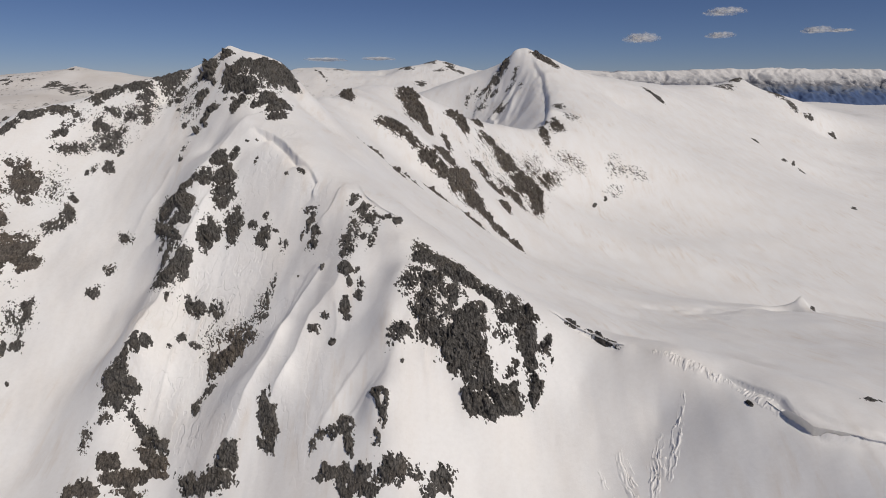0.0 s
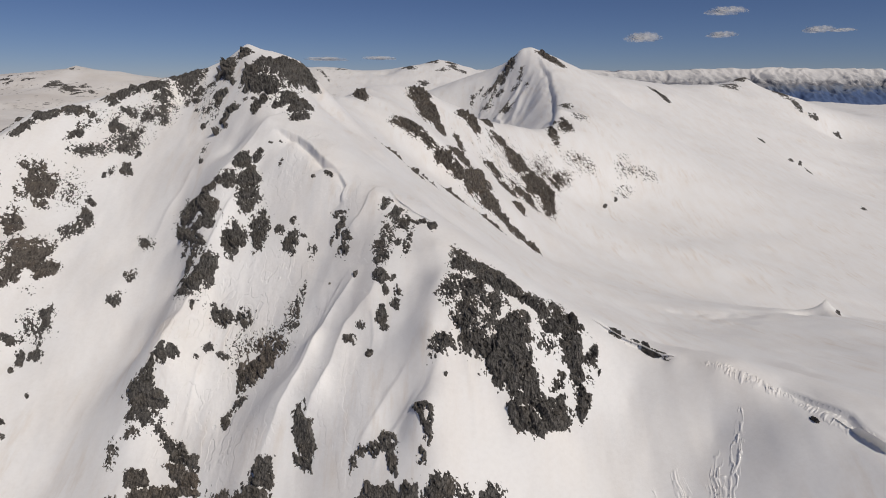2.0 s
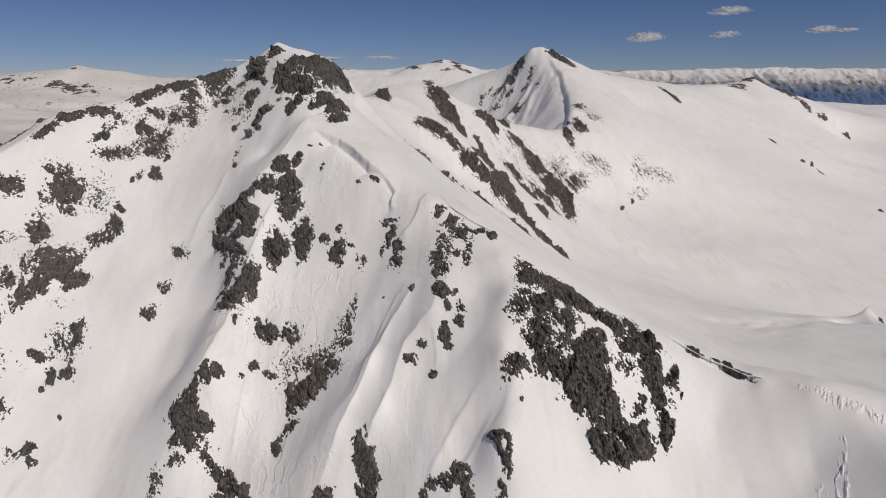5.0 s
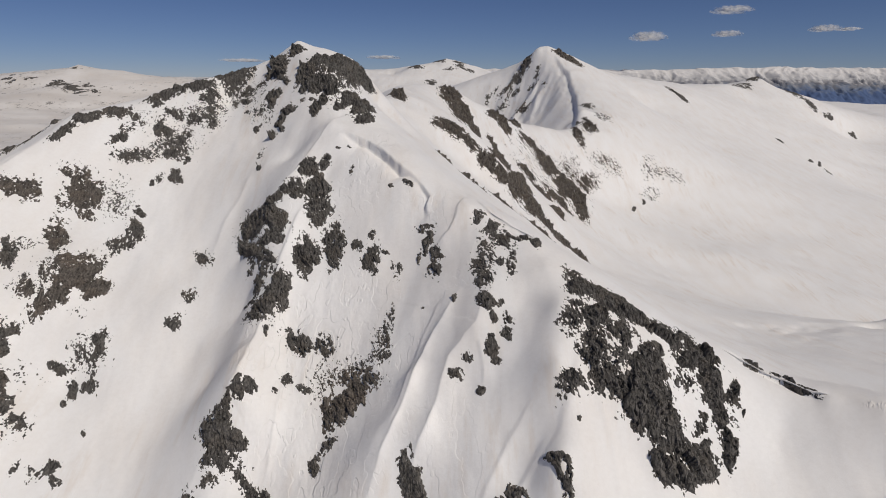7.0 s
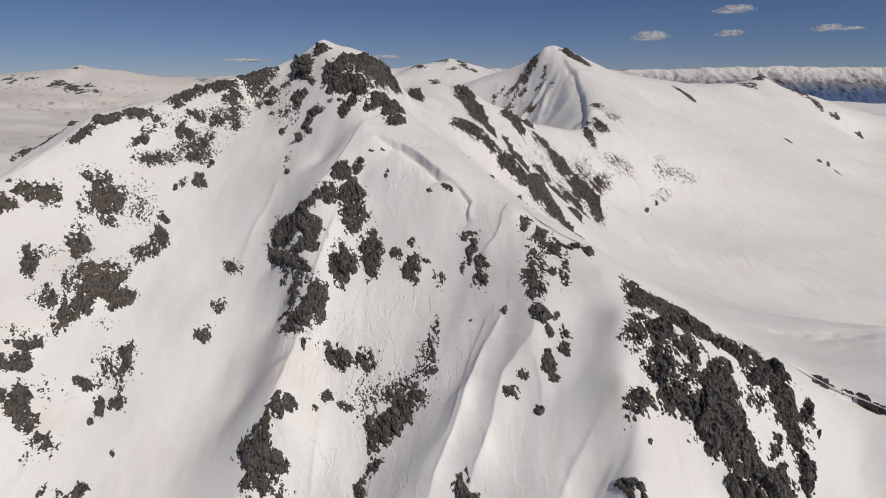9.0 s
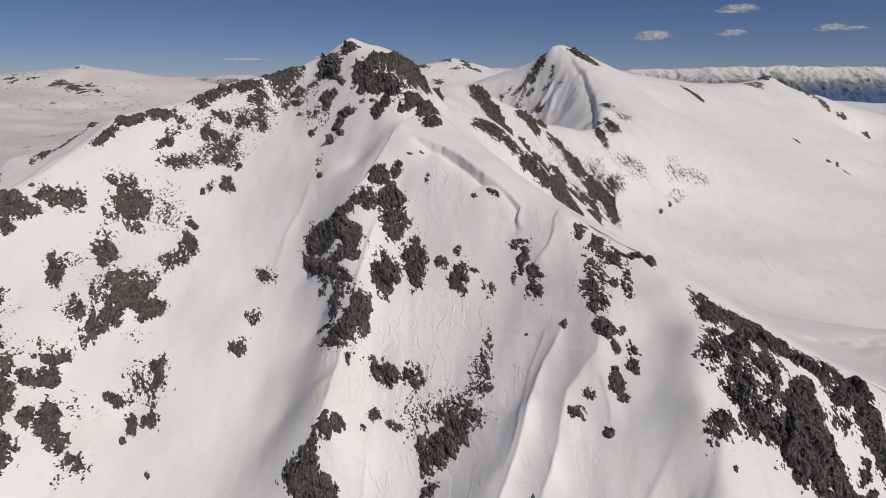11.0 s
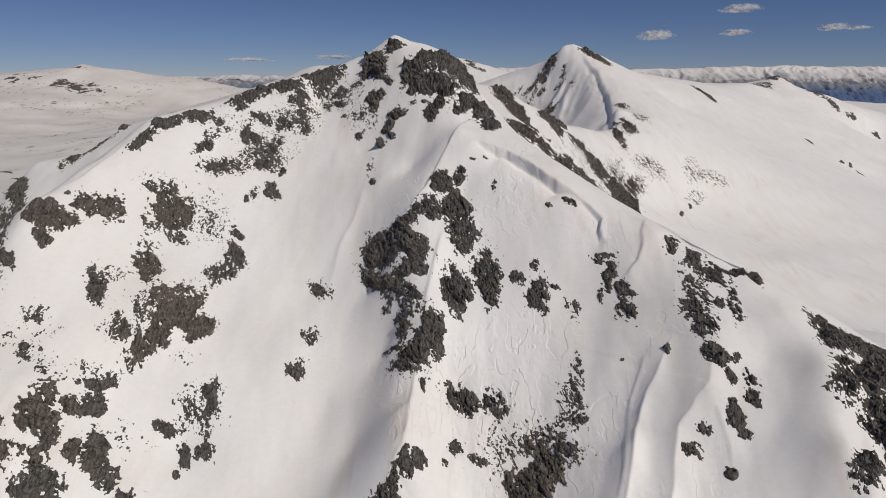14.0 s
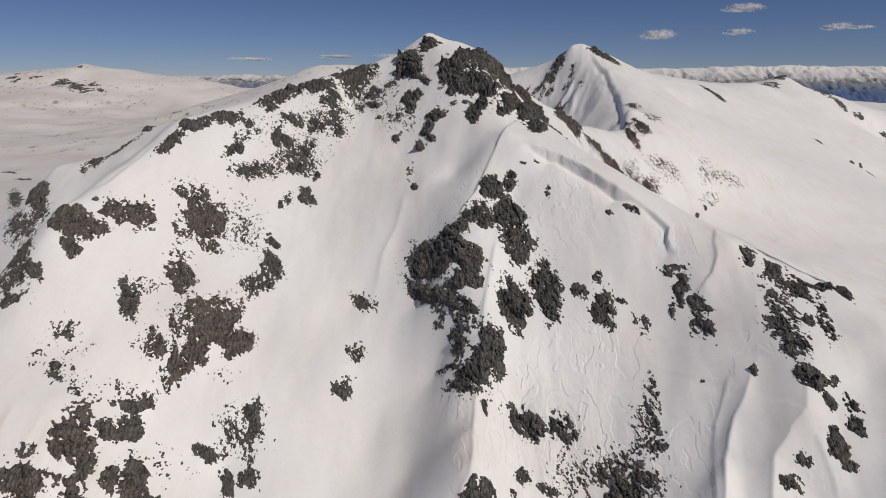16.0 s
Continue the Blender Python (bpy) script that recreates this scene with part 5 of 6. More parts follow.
outcrop("long slanting dark rock band on distant snow", "rocks of the far bands", [(-32.8, 588.7, 9.09, -6.31, -3.77, -27.41, 1.00), (-24.2, 556.8, 6.74, -13.04, -5.49, -25.42, 1.00), (-14.3, 541.6, 2.90, 11.48, 4.37, -13.17, 1.00)], LICHEN_ROCK, 0.90, 1.4)
outcrop("long slanting dark rock band on distant snow", "rocks of the far bands", [(-34.3, 438.6, 9.56, 0.69, -1.47, -9.72, 0.85), (-41.9, 435.1, 5.02, 6.12, 0.44, -5.34, 0.70), (-22.3, 435.5, 5.70, -3.07, -2.23, -5.99, 0.85)], LICHEN_ROCK, 0.90, 1.4)
outcrop("long slanting dark rock band on distant snow", "rocks of the far bands", [(-9.5, 431.1, 6.18, -0.79, -3.70, -8.61, 0.90), (2.6, 470.7, 7.39, 1.60, -3.85, -20.90, 1.00), (0.8, 431.4, 8.07, 2.63, -3.05, -8.83, 0.90)], LICHEN_ROCK, 0.90, 1.4)
outcrop("long slanting dark rock band on distant snow", "rocks of the far bands", [(15.3, 455.6, 8.85, 31.29, 5.30, -7.30, 1.00), (22.4, 442.1, 7.11, 0.27, -4.84, -17.84, 1.00), (30.6, 437.0, 7.82, -1.45, -2.76, -9.79, 0.90), (40.2, 430.5, 8.63, -1.24, -2.36, -8.42, 0.90), (52.9, 423.8, 4.98, -4.62, -1.73, -5.55, 0.90)], LICHEN_ROCK, 0.90, 1.4)
outcrop("long slanting dark rock band on distant snow", "rocks of the far bands", [(9.2, 631.9, 7.21, 7.77, -1.73, -14.66, 0.90), (19.0, 631.5, 5.21, 14.51, 4.04, -11.45, 0.90), (38.3, 713.6, 5.79, -11.78, -3.33, -12.37, 0.80), (47.5, 664.7, 7.89, -0.32, -5.01, -18.37, 0.85)], LICHEN_ROCK, 0.90, 1.4)
outcrop("long slanting dark rock band on distant snow", "rocks of the far bands", [(3.0, 553.3, 1.90, 6.70, 4.57, -13.35, 0.80)], LICHEN_ROCK, 0.90, 1.4)
outcrop("long slanting dark rock band on distant snow", "rocks of the far bands", [(67.2, 655.3, 12.24, -2.93, -6.84, -21.04, 0.90), (86.8, 645.4, 10.36, -1.82, -11.36, -32.03, 0.95), (97.6, 633.2, 10.42, 17.63, -1.27, -39.05, 1.00), (120.9, 716.1, 12.55, 17.55, -2.69, -18.34, 0.65), (69.9, 590.6, 12.40, -5.36, -4.89, -14.86, 0.70)], LICHEN_ROCK, 0.90, 1.4)
outcrop("long slanting dark rock band on distant snow", "rocks of the far bands", [(36.5, 578.7, 8.64, 1.48, -2.89, -10.88, 0.75), (46.1, 560.5, 8.90, -2.26, -3.03, -10.84, 0.75), (52.4, 509.4, 4.24, -8.30, -2.73, -8.02, 0.80)], LICHEN_ROCK, 0.90, 1.4)
outcrop("long slanting dark rock band on distant snow", "rocks of the far bands", [(105.1, 717.0, 13.07, 28.09, 2.60, -19.24, 0.15), (132.6, 733.6, 14.17, 16.50, -2.52, -16.41, 0.10)], LICHEN_ROCK, 0.90, 1.4)
outcrop("long slanting dark rock band on distant snow", "rocks of the far bands", [(136.0, 831.5, 6.38, 8.63, -0.04, -27.84, 0.70), (159.0, 864.1, 8.57, -2.42, -3.82, -13.27, 0.70)], LICHEN_ROCK, 0.90, 1.4)
outcrop("long slanting dark rock band on distant snow", "rocks of the far bands", [(165.6, 792.1, 17.14, 0.24, -9.32, -19.80, -0.05)], LICHEN_ROCK, 0.90, 1.4)
outcrop("long slanting dark rock band on distant snow", "rocks of the far bands", [(198.9, 1240.6, 21.61, -23.59, -4.76, -15.07, 0.95)], LICHEN_ROCK, 0.90, 1.0)
outcrop("long slanting dark rock band on distant snow", "rocks of the far bands", [(125.4, 1293.4, 1.59, -10.88, -10.17, -21.06, 0.75)], LICHEN_ROCK, 0.90, 1.4)
outcrop("long slanting dark rock band on distant snow", "rocks of the far bands", [(88.2, 1266.6, 19.59, 3.69, 2.32, -6.65, 0.50), (105.4, 1169.0, 5.87, -22.86, -3.70, -6.12, 0.40), (48.0, 1267.6, 3.18, -2.06, -0.51, -9.04, 0.40), (145.3, 1192.2, 2.88, -7.52, -1.45, -10.17, 0.40)], LICHEN_ROCK, 0.90, 1.4)
outcrop("long slanting dark rock band on distant snow", "rocks of the far bands", [(-40.9, 358.1, 5.60, 2.32, -0.12, -2.37, 0.70), (-27.1, 355.6, 4.42, -1.12, -0.40, -3.57, 0.85), (-19.1, 366.5, 5.20, -0.33, -0.25, -1.99, 0.60)], LICHEN_ROCK, 0.90, 1.4)
outcrop("long slanting dark rock band on distant snow", "rocks of the far bands", [(-3.3, 391.4, 7.85, 1.23, -0.40, -2.64, 0.70), (21.0, 395.8, 8.66, -1.68, -0.61, -2.67, 0.70)], LICHEN_ROCK, 0.90, 1.4)
outcrop("small dark rocks on the wide snow slope", "rocks of the far slope", [(235.9, 838.4, 14.19, 6.00, -5.40, -24.02, -0.15), (254.3, 835.2, 29.07, 8.03, -4.73, -12.70, -0.15), (268.1, 832.6, 14.99, -0.15, -4.64, -9.41, -0.10)], ROCK, 0.25, 1.0)
outcrop("small dark rocks on the wide snow slope", "rocks of the far slope", [(223.8, 793.3, 16.53, 10.52, -2.58, -11.51, -0.05), (184.8, 731.8, 3.22, 1.82, -1.54, -7.01, 0.90), (205.2, 757.8, 2.90, 2.80, -2.43, -10.11, 0.90)], ROCK, 0.25, 1.0)
outcrop("small dark rocks on the wide snow slope", "rocks of the far slope", [(450.4, 1351.8, 11.61, -32.73, -4.40, -8.52, 0.80), (454.9, 1315.0, 9.32, -10.31, -3.39, -6.95, 0.70)], ROCK, 0.25, 1.0)
outcrop("small dark rocks on the wide snow slope", "rocks of the far slope", [(687.2, 1353.4, 6.08, -7.66, -4.62, -6.85, 0.90), (718.6, 1287.2, 6.64, 1.32, -8.13, -12.86, 0.95), (750.8, 1306.1, 6.05, 4.20, -7.33, -14.34, 0.90), (752.4, 1273.3, 1.31, -12.40, -7.40, -8.97, 0.90)], ROCK, 0.25, 1.0)
outcrop("small dark rocks on the wide snow slope", "rocks of the far slope", [(1112.0, 1759.9, 2.59, -9.61, -9.41, -8.22, 0.90)], ROCK, 0.25, 1.0)
outcrop("small dark rocks on the wide snow slope", "rocks of the far slope", [(643.3, 934.6, -0.50, -6.35, -5.77, -6.46, 0.90)], ROCK, 0.25, 1.0)
outcrop("small dark rocks on the wide snow slope", "rocks of the far slope", [(832.5, 1874.1, 27.29, -2.72, -14.60, -35.95, 0.60), (899.2, 1945.2, 23.99, 1.24, -10.22, -27.57, 0.75)], ROCK, 0.25, 1.0)
outcrop("small dark rocks on the wide snow slope", "rocks of the far slope", [(1011.3, 1923.2, 5.48, -38.86, -21.70, -30.87, 0.80), (1021.5, 1837.9, 3.58, -36.43, -13.21, -14.84, 0.75), (1050.7, 1793.0, 9.54, -7.22, -6.67, -7.34, 0.70)], ROCK, 0.25, 1.0)
outcrop("small dark rocks on the wide snow slope", "rocks of the far slope", [(227.3, 350.7, -1.01, -4.43, -2.25, -2.44, 0.90)], ROCK, 0.25, 1.0)
outcrop("small dark rocks on the wide snow slope", "rocks of the far slope", [(72.8, 129.6, 0.16, -1.33, -0.53, -0.14, 0.80)], ROCK, 0.25, 1.0)
outcrop("small dark rocks on the wide snow slope", "rocks of the far slope", [(104.0, 132.5, 2.79, 0.75, -1.09, -1.53, 0.50)], ROCK, 0.25, 1.0)
outcrop("large craggy dark cliff with snow in its clefts", "rocks of the great crag", [(45.4, 160.9, 3.33, -3.86, -0.54, -0.85, 0.90), (37.6, 166.8, 1.62, -1.58, -0.56, -0.96, 0.70)], ROCK, 0.60, 1.0)
outcrop("far dark rocks on a dusty snow range", "rocks of the far range", [(-61.9, 2688.1, 16.47, -1.65, 1.16, -15.98, 0.90), (32.1, 2580.0, 24.37, -28.81, -2.07, -12.52, 0.60), (70.3, 2546.4, 15.83, -19.65, -2.25, -13.38, 0.50)], ROCK, 0.20, 1.0)
outcrop("far dark rocks on a dusty snow range", "rocks of the far range", [(-473.6, 2482.8, 31.06, -56.00, -1.48, -9.42, 0.50), (-419.6, 2564.3, 21.47, 8.62, 1.70, -11.27, 0.50)], ROCK, 0.20, 1.0)
outcrop("loose dark stones strewn over steep snow", "strewn stones", [(-154.3, 240.2, 5.63, 2.06, 3.37, -8.79, -0.55)], ROCK, 0.20, 1.0)
outcrop("loose dark stones strewn over steep snow", "strewn stones", [(-173.3, 243.0, 3.48, 2.06, 0.97, -2.33, -0.55)], ROCK, 0.20, 1.0)
outcrop("loose dark stones strewn over steep snow", "strewn stones", [(-168.3, 215.1, 3.80, 3.39, 1.26, -2.44, -0.55), (-158.9, 205.0, 3.61, 1.20, 0.86, -2.03, -0.55)], ROCK, 0.20, 1.0)
outcrop("loose dark stones strewn over steep snow", "strewn stones", [(-141.3, 270.0, 8.14, 1.55, 3.66, -11.46, -0.55)], ROCK, 0.20, 1.0)
outcrop("loose dark stones strewn over steep snow", "strewn stones", [(-157.1, 273.5, 8.13, 3.58, 1.85, -5.28, -0.40)], ROCK, 0.20, 1.0)
outcrop("loose dark stones strewn over steep snow", "strewn stones", [(-73.7, 211.7, 5.20, -0.59, 0.37, -3.54, -0.55)], ROCK, 0.20, 1.0)
outcrop("loose dark stones strewn over steep snow", "strewn stones", [(-64.5, 176.2, 7.92, -1.44, 0.79, -2.68, -0.35), (-72.5, 174.7, 3.22, -0.03, 0.49, -3.93, -0.35)], ROCK, 0.20, 1.0)
outcrop("loose dark stones strewn over steep snow", "strewn stones", [(-56.1, 175.1, 3.24, -1.31, 0.38, -7.50, -0.55)], ROCK, 0.20, 1.0)
outcrop("loose dark stones strewn over steep snow", "strewn stones", [(-154.1, 180.2, 4.49, 2.29, 2.47, -4.96, -0.55), (-151.3, 167.2, 4.20, 2.00, 2.28, -4.40, -0.55)], ROCK, 0.20, 1.0)
outcrop("loose dark stones strewn over steep snow", "strewn stones", [(-140.5, 189.9, 5.37, -0.61, -0.01, -5.38, -0.55)], ROCK, 0.20, 1.0)
outcrop("loose dark stones strewn over steep snow", "strewn stones", [(-179.5, 190.1, 5.80, 2.50, 4.46, -8.40, -0.55)], ROCK, 0.20, 1.0)
outcrop("loose dark stones strewn over steep snow", "strewn stones", [(-158.8, 206.4, 8.06, 6.83, 3.69, -4.83, -0.55)], ROCK, 0.20, 1.0)
outcrop("loose dark stones strewn over steep snow", "strewn stones", [(-143.1, 190.2, 6.05, 0.87, 1.19, -5.44, -0.55)], ROCK, 0.20, 1.0)
outcrop("loose dark stones strewn over steep snow", "strewn stones", [(-97.9, 210.3, 7.91, -6.68, 6.26, -11.87, -0.35), (-90.1, 188.2, 5.69, -3.28, -1.58, -4.29, -0.35)], ROCK, 0.20, 1.0)
outcrop("loose dark stones strewn over steep snow", "strewn stones", [(-92.4, 155.1, 6.28, 1.01, 0.79, -3.46, -0.55)], ROCK, 0.20, 1.0)
outcrop("loose dark stones strewn over steep snow", "strewn stones", [(69.2, 643.4, 39.91, 1.20, -30.57, -82.67, -0.55)], ROCK, 0.20, 1.0)
outcrop("small dark rocks on the wide snow slope", "rocks of the far slope", [(129.4, 1291.1, 3.00, -21.96, -7.08, -13.84, 0.90), (118.0, 1274.9, 3.75, -13.36, -7.44, -1.59, 0.80), (106.9, 1269.9, 5.13, -14.19, -7.03, -1.62, 0.60)], ROCK, 0.25, 1.0)
outcrop("small dark rocks on the wide snow slope", "rocks of the far slope", [(84.1, 1268.9, 13.40, 1.48, 2.20, -6.92, 0.50), (100.9, 1241.1, 9.58, -0.81, 1.93, -7.86, 0.45)], ROCK, 0.25, 1.0)
outcrop("small dark rocks on the wide snow slope", "rocks of the far slope", [(111.3, 1167.5, 9.36, 1.66, 2.11, -9.41, 0.50), (54.2, 1279.1, 9.56, -0.15, 1.86, -5.67, 0.40)], ROCK, 0.25, 1.0)
outcrop("small dark rocks on the wide snow slope", "rocks of the far slope", [(140.6, 1234.9, 3.01, -6.76, -6.10, -10.23, 0.50), (130.5, 1218.2, 8.40, -1.46, 1.20, -7.58, 0.45)], ROCK, 0.25, 1.0)
outcrop("small dark rocks on the wide snow slope", "rocks of the far slope", [(186.1, 993.2, 7.26, -5.70, -2.27, -10.56, 0.40), (190.8, 928.3, 10.26, -2.63, -5.38, -15.37, 0.30)], ROCK, 0.25, 1.0)
outcrop("small dark rocks on the wide snow slope", "rocks of the far slope", [(-151.9, 2584.5, 27.86, -21.52, 1.10, -28.96, 0.60), (-45.4, 2662.9, 18.54, -14.21, -0.00, -22.57, 0.70)], ROCK, 0.25, 1.0)
outcrop("small dark rocks on the wide snow slope", "rocks of the far slope", [(28.0, 2619.3, 20.98, -17.92, -3.87, -28.82, 0.65), (-83.2, 2381.4, 18.88, 2.24, 0.51, -34.70, 0.75), (-9.5, 2555.9, 22.54, 4.91, -0.29, -21.89, 0.40)], ROCK, 0.25, 1.0)
outcrop("far dark rocks on a dusty snow range", "rocks of the far range", [(-2605.9, 3963.1, 16.84, 6.51, 29.03, -49.22, 0.60)], ROCK, 0.20, 1.0)
outcrop("far dark rocks on a dusty snow range", "rocks of the far range", [(-2208.8, 3809.3, 94.73, -35.04, 37.57, -86.82, 0.50), (-2355.9, 3850.8, 59.02, -38.15, 31.02, -73.25, 0.45)], ROCK, 0.20, 1.0)
outcrop("far dark rocks on a dusty snow range", "rocks of the far range", [(-2460.4, 4202.4, 19.93, -2.46, 16.31, -31.14, 0.80)], ROCK, 0.20, 1.0)
outcrop("far dark rocks on a dusty snow range", "rocks of the far range", [(-2804.8, 4084.9, 30.91, -3.00, 24.03, -39.13, 0.50)], ROCK, 0.20, 1.0)
outcrop("far dark rocks on a dusty snow range", "rocks of the far range", [(-1515.2, 2348.8, 8.46, -0.20, 10.53, -18.60, 0.90)], ROCK, 0.20, 1.0)
outcrop("far dark rocks on a dusty snow range", "rocks of the far range", [(-1073.1, 1434.5, 30.64, -18.33, 4.73, -8.92, 0.70), (-969.6, 1326.5, 23.27, -12.02, 4.60, -8.47, 0.70)], ROCK, 0.20, 1.0)
outcrop("craggy dark rock tower below the snowy summit", "rocks of the summit", [(-103.1, 301.0, 2.47, -1.39, 0.06, -2.68, 0.95)], ROCK, 0.75, 0.9)
outcrop("craggy dark rock tower below the snowy summit", "rocks of the summit", [(-111.7, 301.2, 1.72, -1.94, -0.27, -3.11, 0.85), (-107.3, 293.7, 2.62, -1.83, 1.01, -6.95, 0.97), (-112.2, 294.9, 2.11, -1.80, 0.18, -3.27, 0.90)], ROCK, 1.00, 1.0)
outcrop("craggy dark rock tower below the snowy summit", "rocks of the summit", [(-107.5, 279.1, 2.83, -2.67, -0.85, -3.33, 0.95), (-105.3, 280.6, 1.55, -1.14, 0.06, -2.13, 0.80)], ROCK, 0.75, 0.9)
outcrop("craggy dark rock tower below the snowy summit", "rocks of the summit", [(-103.1, 283.9, 1.95, -1.57, 0.04, -1.85, 0.75)], ROCK, 1.00, 1.0)
outcrop("craggy dark rock tower below the snowy summit", "rocks of the summit", [(-96.2, 282.5, 2.17, -2.41, -1.27, -4.97, 0.95), (-92.9, 278.7, 2.92, -1.86, -0.07, -4.92, 1.00), (-90.0, 287.6, 5.15, 2.95, -0.00, -6.38, 0.95), (-83.6, 297.7, 4.22, 7.87, -0.48, -9.11, 0.97), (-79.4, 299.5, 4.93, 7.01, -2.76, -15.02, 0.97), (-85.8, 274.1, 4.77, 0.16, -0.16, -3.89, 0.97), (-90.4, 273.9, 2.89, -0.93, -0.07, -3.10, 0.97), (-94.0, 273.8, 2.17, -1.18, -0.02, -1.81, 0.85)], ROCK, 0.75, 0.9)
outcrop("craggy dark rock tower below the snowy summit", "rocks of the summit", [(-82.9, 269.9, 2.86, 1.12, 0.30, -2.13, 0.85), (-84.9, 265.9, 1.43, -1.21, -0.84, -2.47, 0.80)], ROCK, 1.00, 1.0)
outcrop("craggy dark rock tower below the snowy summit", "rocks of the summit", [(-77.9, 292.6, 2.99, 7.28, 0.60, -7.02, 0.95)], ROCK, 0.75, 0.9)
outcrop("craggy dark rock tower below the snowy summit", "rocks of the summit", [(-33.8, 607.7, 4.86, -1.97, -3.27, -12.67, 0.90), (-28.6, 598.0, 3.87, -0.90, -3.18, -10.86, 0.85)], ROCK, 0.75, 0.9)
outcrop("craggy dark rock tower below the snowy summit", "rocks of the summit", [(-75.2, 268.8, 3.04, 0.51, -1.71, -6.82, 0.97), (-70.8, 267.5, 3.09, -0.58, -2.49, -9.14, 0.97), (-68.5, 257.9, 1.91, -2.54, -2.04, -6.34, 0.92), (-78.1, 262.6, 2.17, 0.67, -0.23, -2.79, 0.85)], ROCK, 0.75, 0.9)
outcrop("craggy dark rock tower below the snowy summit", "rocks of the summit", [(-87.2, 262.5, 1.86, -1.01, -0.12, -3.10, 1.00)], ROCK, 0.75, 0.9)
outcrop("small dark stone outcrop poking through the snow", "rocks of the summit", [(-93.5, 269.5, 1.43, -0.74, -0.01, -0.73, 0.55), (-90.1, 268.4, 1.06, -0.40, -0.02, -0.74, 0.80)], ROCK, 0.25, 1.0)
outcrop("craggy dark rock tower below the snowy summit", "rocks of the summit", [(-98.0, 268.9, 2.29, -0.45, 0.77, -2.12, 0.95), (-100.9, 268.8, 2.55, -1.84, 0.02, -1.46, 0.90), (-102.0, 265.9, 1.59, -1.65, -0.61, -2.10, 0.90), (-100.3, 262.2, 1.60, -1.11, 0.02, -1.53, 0.75)], ROCK, 0.75, 0.9)
outcrop("craggy dark rock tower below the snowy summit", "rocks of the summit", [(-104.6, 262.1, 1.86, -0.59, 0.61, -2.27, 0.85)], ROCK, 1.00, 1.0)
outcrop("small dark stone outcrop poking through the snow", "rocks of the summit", [(-112.4, 269.5, 1.51, -0.66, 0.08, -1.34, 0.85)], ROCK, 0.25, 1.0)
outcrop("small dark stone outcrop poking through the snow", "rocks of the summit", [(-111.8, 276.1, 1.48, 0.03, 0.74, -1.54, 0.60)], ROCK, 0.25, 1.0)
outcrop("craggy dark rock tower below the snowy summit", "rocks of the summit", [(-121.5, 293.4, 2.95, -1.63, 0.54, -2.52, 0.85), (-121.4, 288.1, 3.41, -2.63, 0.17, -1.83, 0.75), (-115.7, 292.3, 2.97, -2.50, 0.11, -1.61, 0.50)], ROCK, 0.40, 1.0)
outcrop("craggy dark rock tower below the snowy summit", "rocks of the summit", [(-126.0, 289.6, 1.73, -1.10, 0.42, -3.66, 0.50), (-118.6, 280.2, 1.10, -0.11, 0.34, -1.01, 0.85)], ROCK, 0.40, 1.0)
outcrop("craggy dark rock tower below the snowy summit", "rocks of the summit", [(-106.5, 252.9, 1.39, -1.16, -0.35, -4.11, 0.30), (-104.9, 245.3, 0.85, -0.64, 0.05, -1.38, 0.80)], ROCK, 0.40, 1.0)
outcrop("craggy dark rock tower below the snowy summit", "rocks of the summit", [(-84.8, 296.4, 4.44, 7.37, -0.03, -5.89, 0.95), (-81.7, 298.7, 4.09, 3.64, -1.53, -14.08, 1.00), (-78.7, 303.5, 3.17, -0.69, -2.02, -10.38, 1.00), (-74.7, 303.6, 4.18, 0.39, -1.47, -6.83, 0.95)], ROCK, 0.75, 0.9)
outcrop("grey-brown rock patch on dusty lower snow", "rocks of the west face", [(-164.8, 164.6, 3.81, 2.16, 1.48, -3.04, 0.90)], ROCK, 0.28, 1.0)
outcrop("large craggy dark cliff with snow in its clefts", "rocks of the great crag", [(-7.0, 172.8, 2.36, -1.62, -0.81, -4.75, 0.75), (-7.8, 162.6, 3.47, 0.11, -0.75, -4.89, 0.60), (-10.8, 159.8, 1.56, -0.06, 0.09, -2.18, 0.45)], ROCK, 0.40, 1.0)
outcrop("large craggy dark cliff with snow in its clefts", "rocks of the great crag", [(-3.3, 150.8, 3.91, -1.31, -1.15, -2.51, 0.85), (-6.4, 155.0, 2.47, -1.21, -0.84, -2.66, 0.65), (-11.7, 148.3, 2.66, -0.10, -1.08, -1.82, 0.80)], ROCK, 0.45, 1.0)
outcrop("large craggy dark cliff with snow in its clefts", "rocks of the great crag", [(1.3, 171.7, 5.97, -1.15, -1.00, -3.85, 0.85), (2.8, 160.1, 1.57, -0.31, -0.69, -5.66, 0.70), (-2.2, 162.4, 2.54, -0.14, -1.17, -5.42, 0.50)], ROCK, 0.40, 1.0)
outcrop("large craggy dark cliff with snow in its clefts", "rocks of the great crag", [(9.2, 168.1, 8.10, -2.16, -0.94, -2.76, 0.85), (18.8, 164.0, 3.21, -0.72, -2.23, -6.88, 0.60)], ROCK, 0.40, 1.0)
outcrop("dark schist outcrop on the middle snow face", "rocks of the middle rib", [(-102.6, 217.1, 2.74, -2.42, -0.58, -0.53, 0.85), (-99.0, 210.2, 3.72, -4.98, -0.84, -0.61, 0.75), (-94.4, 205.6, 3.23, -2.74, -0.54, -0.75, 0.70), (-92.1, 201.3, 1.31, -1.14, -1.07, -1.24, 0.65), (-97.9, 204.3, 1.26, -1.22, -0.81, -0.87, 0.70)], ROCK, 0.30, 1.0)
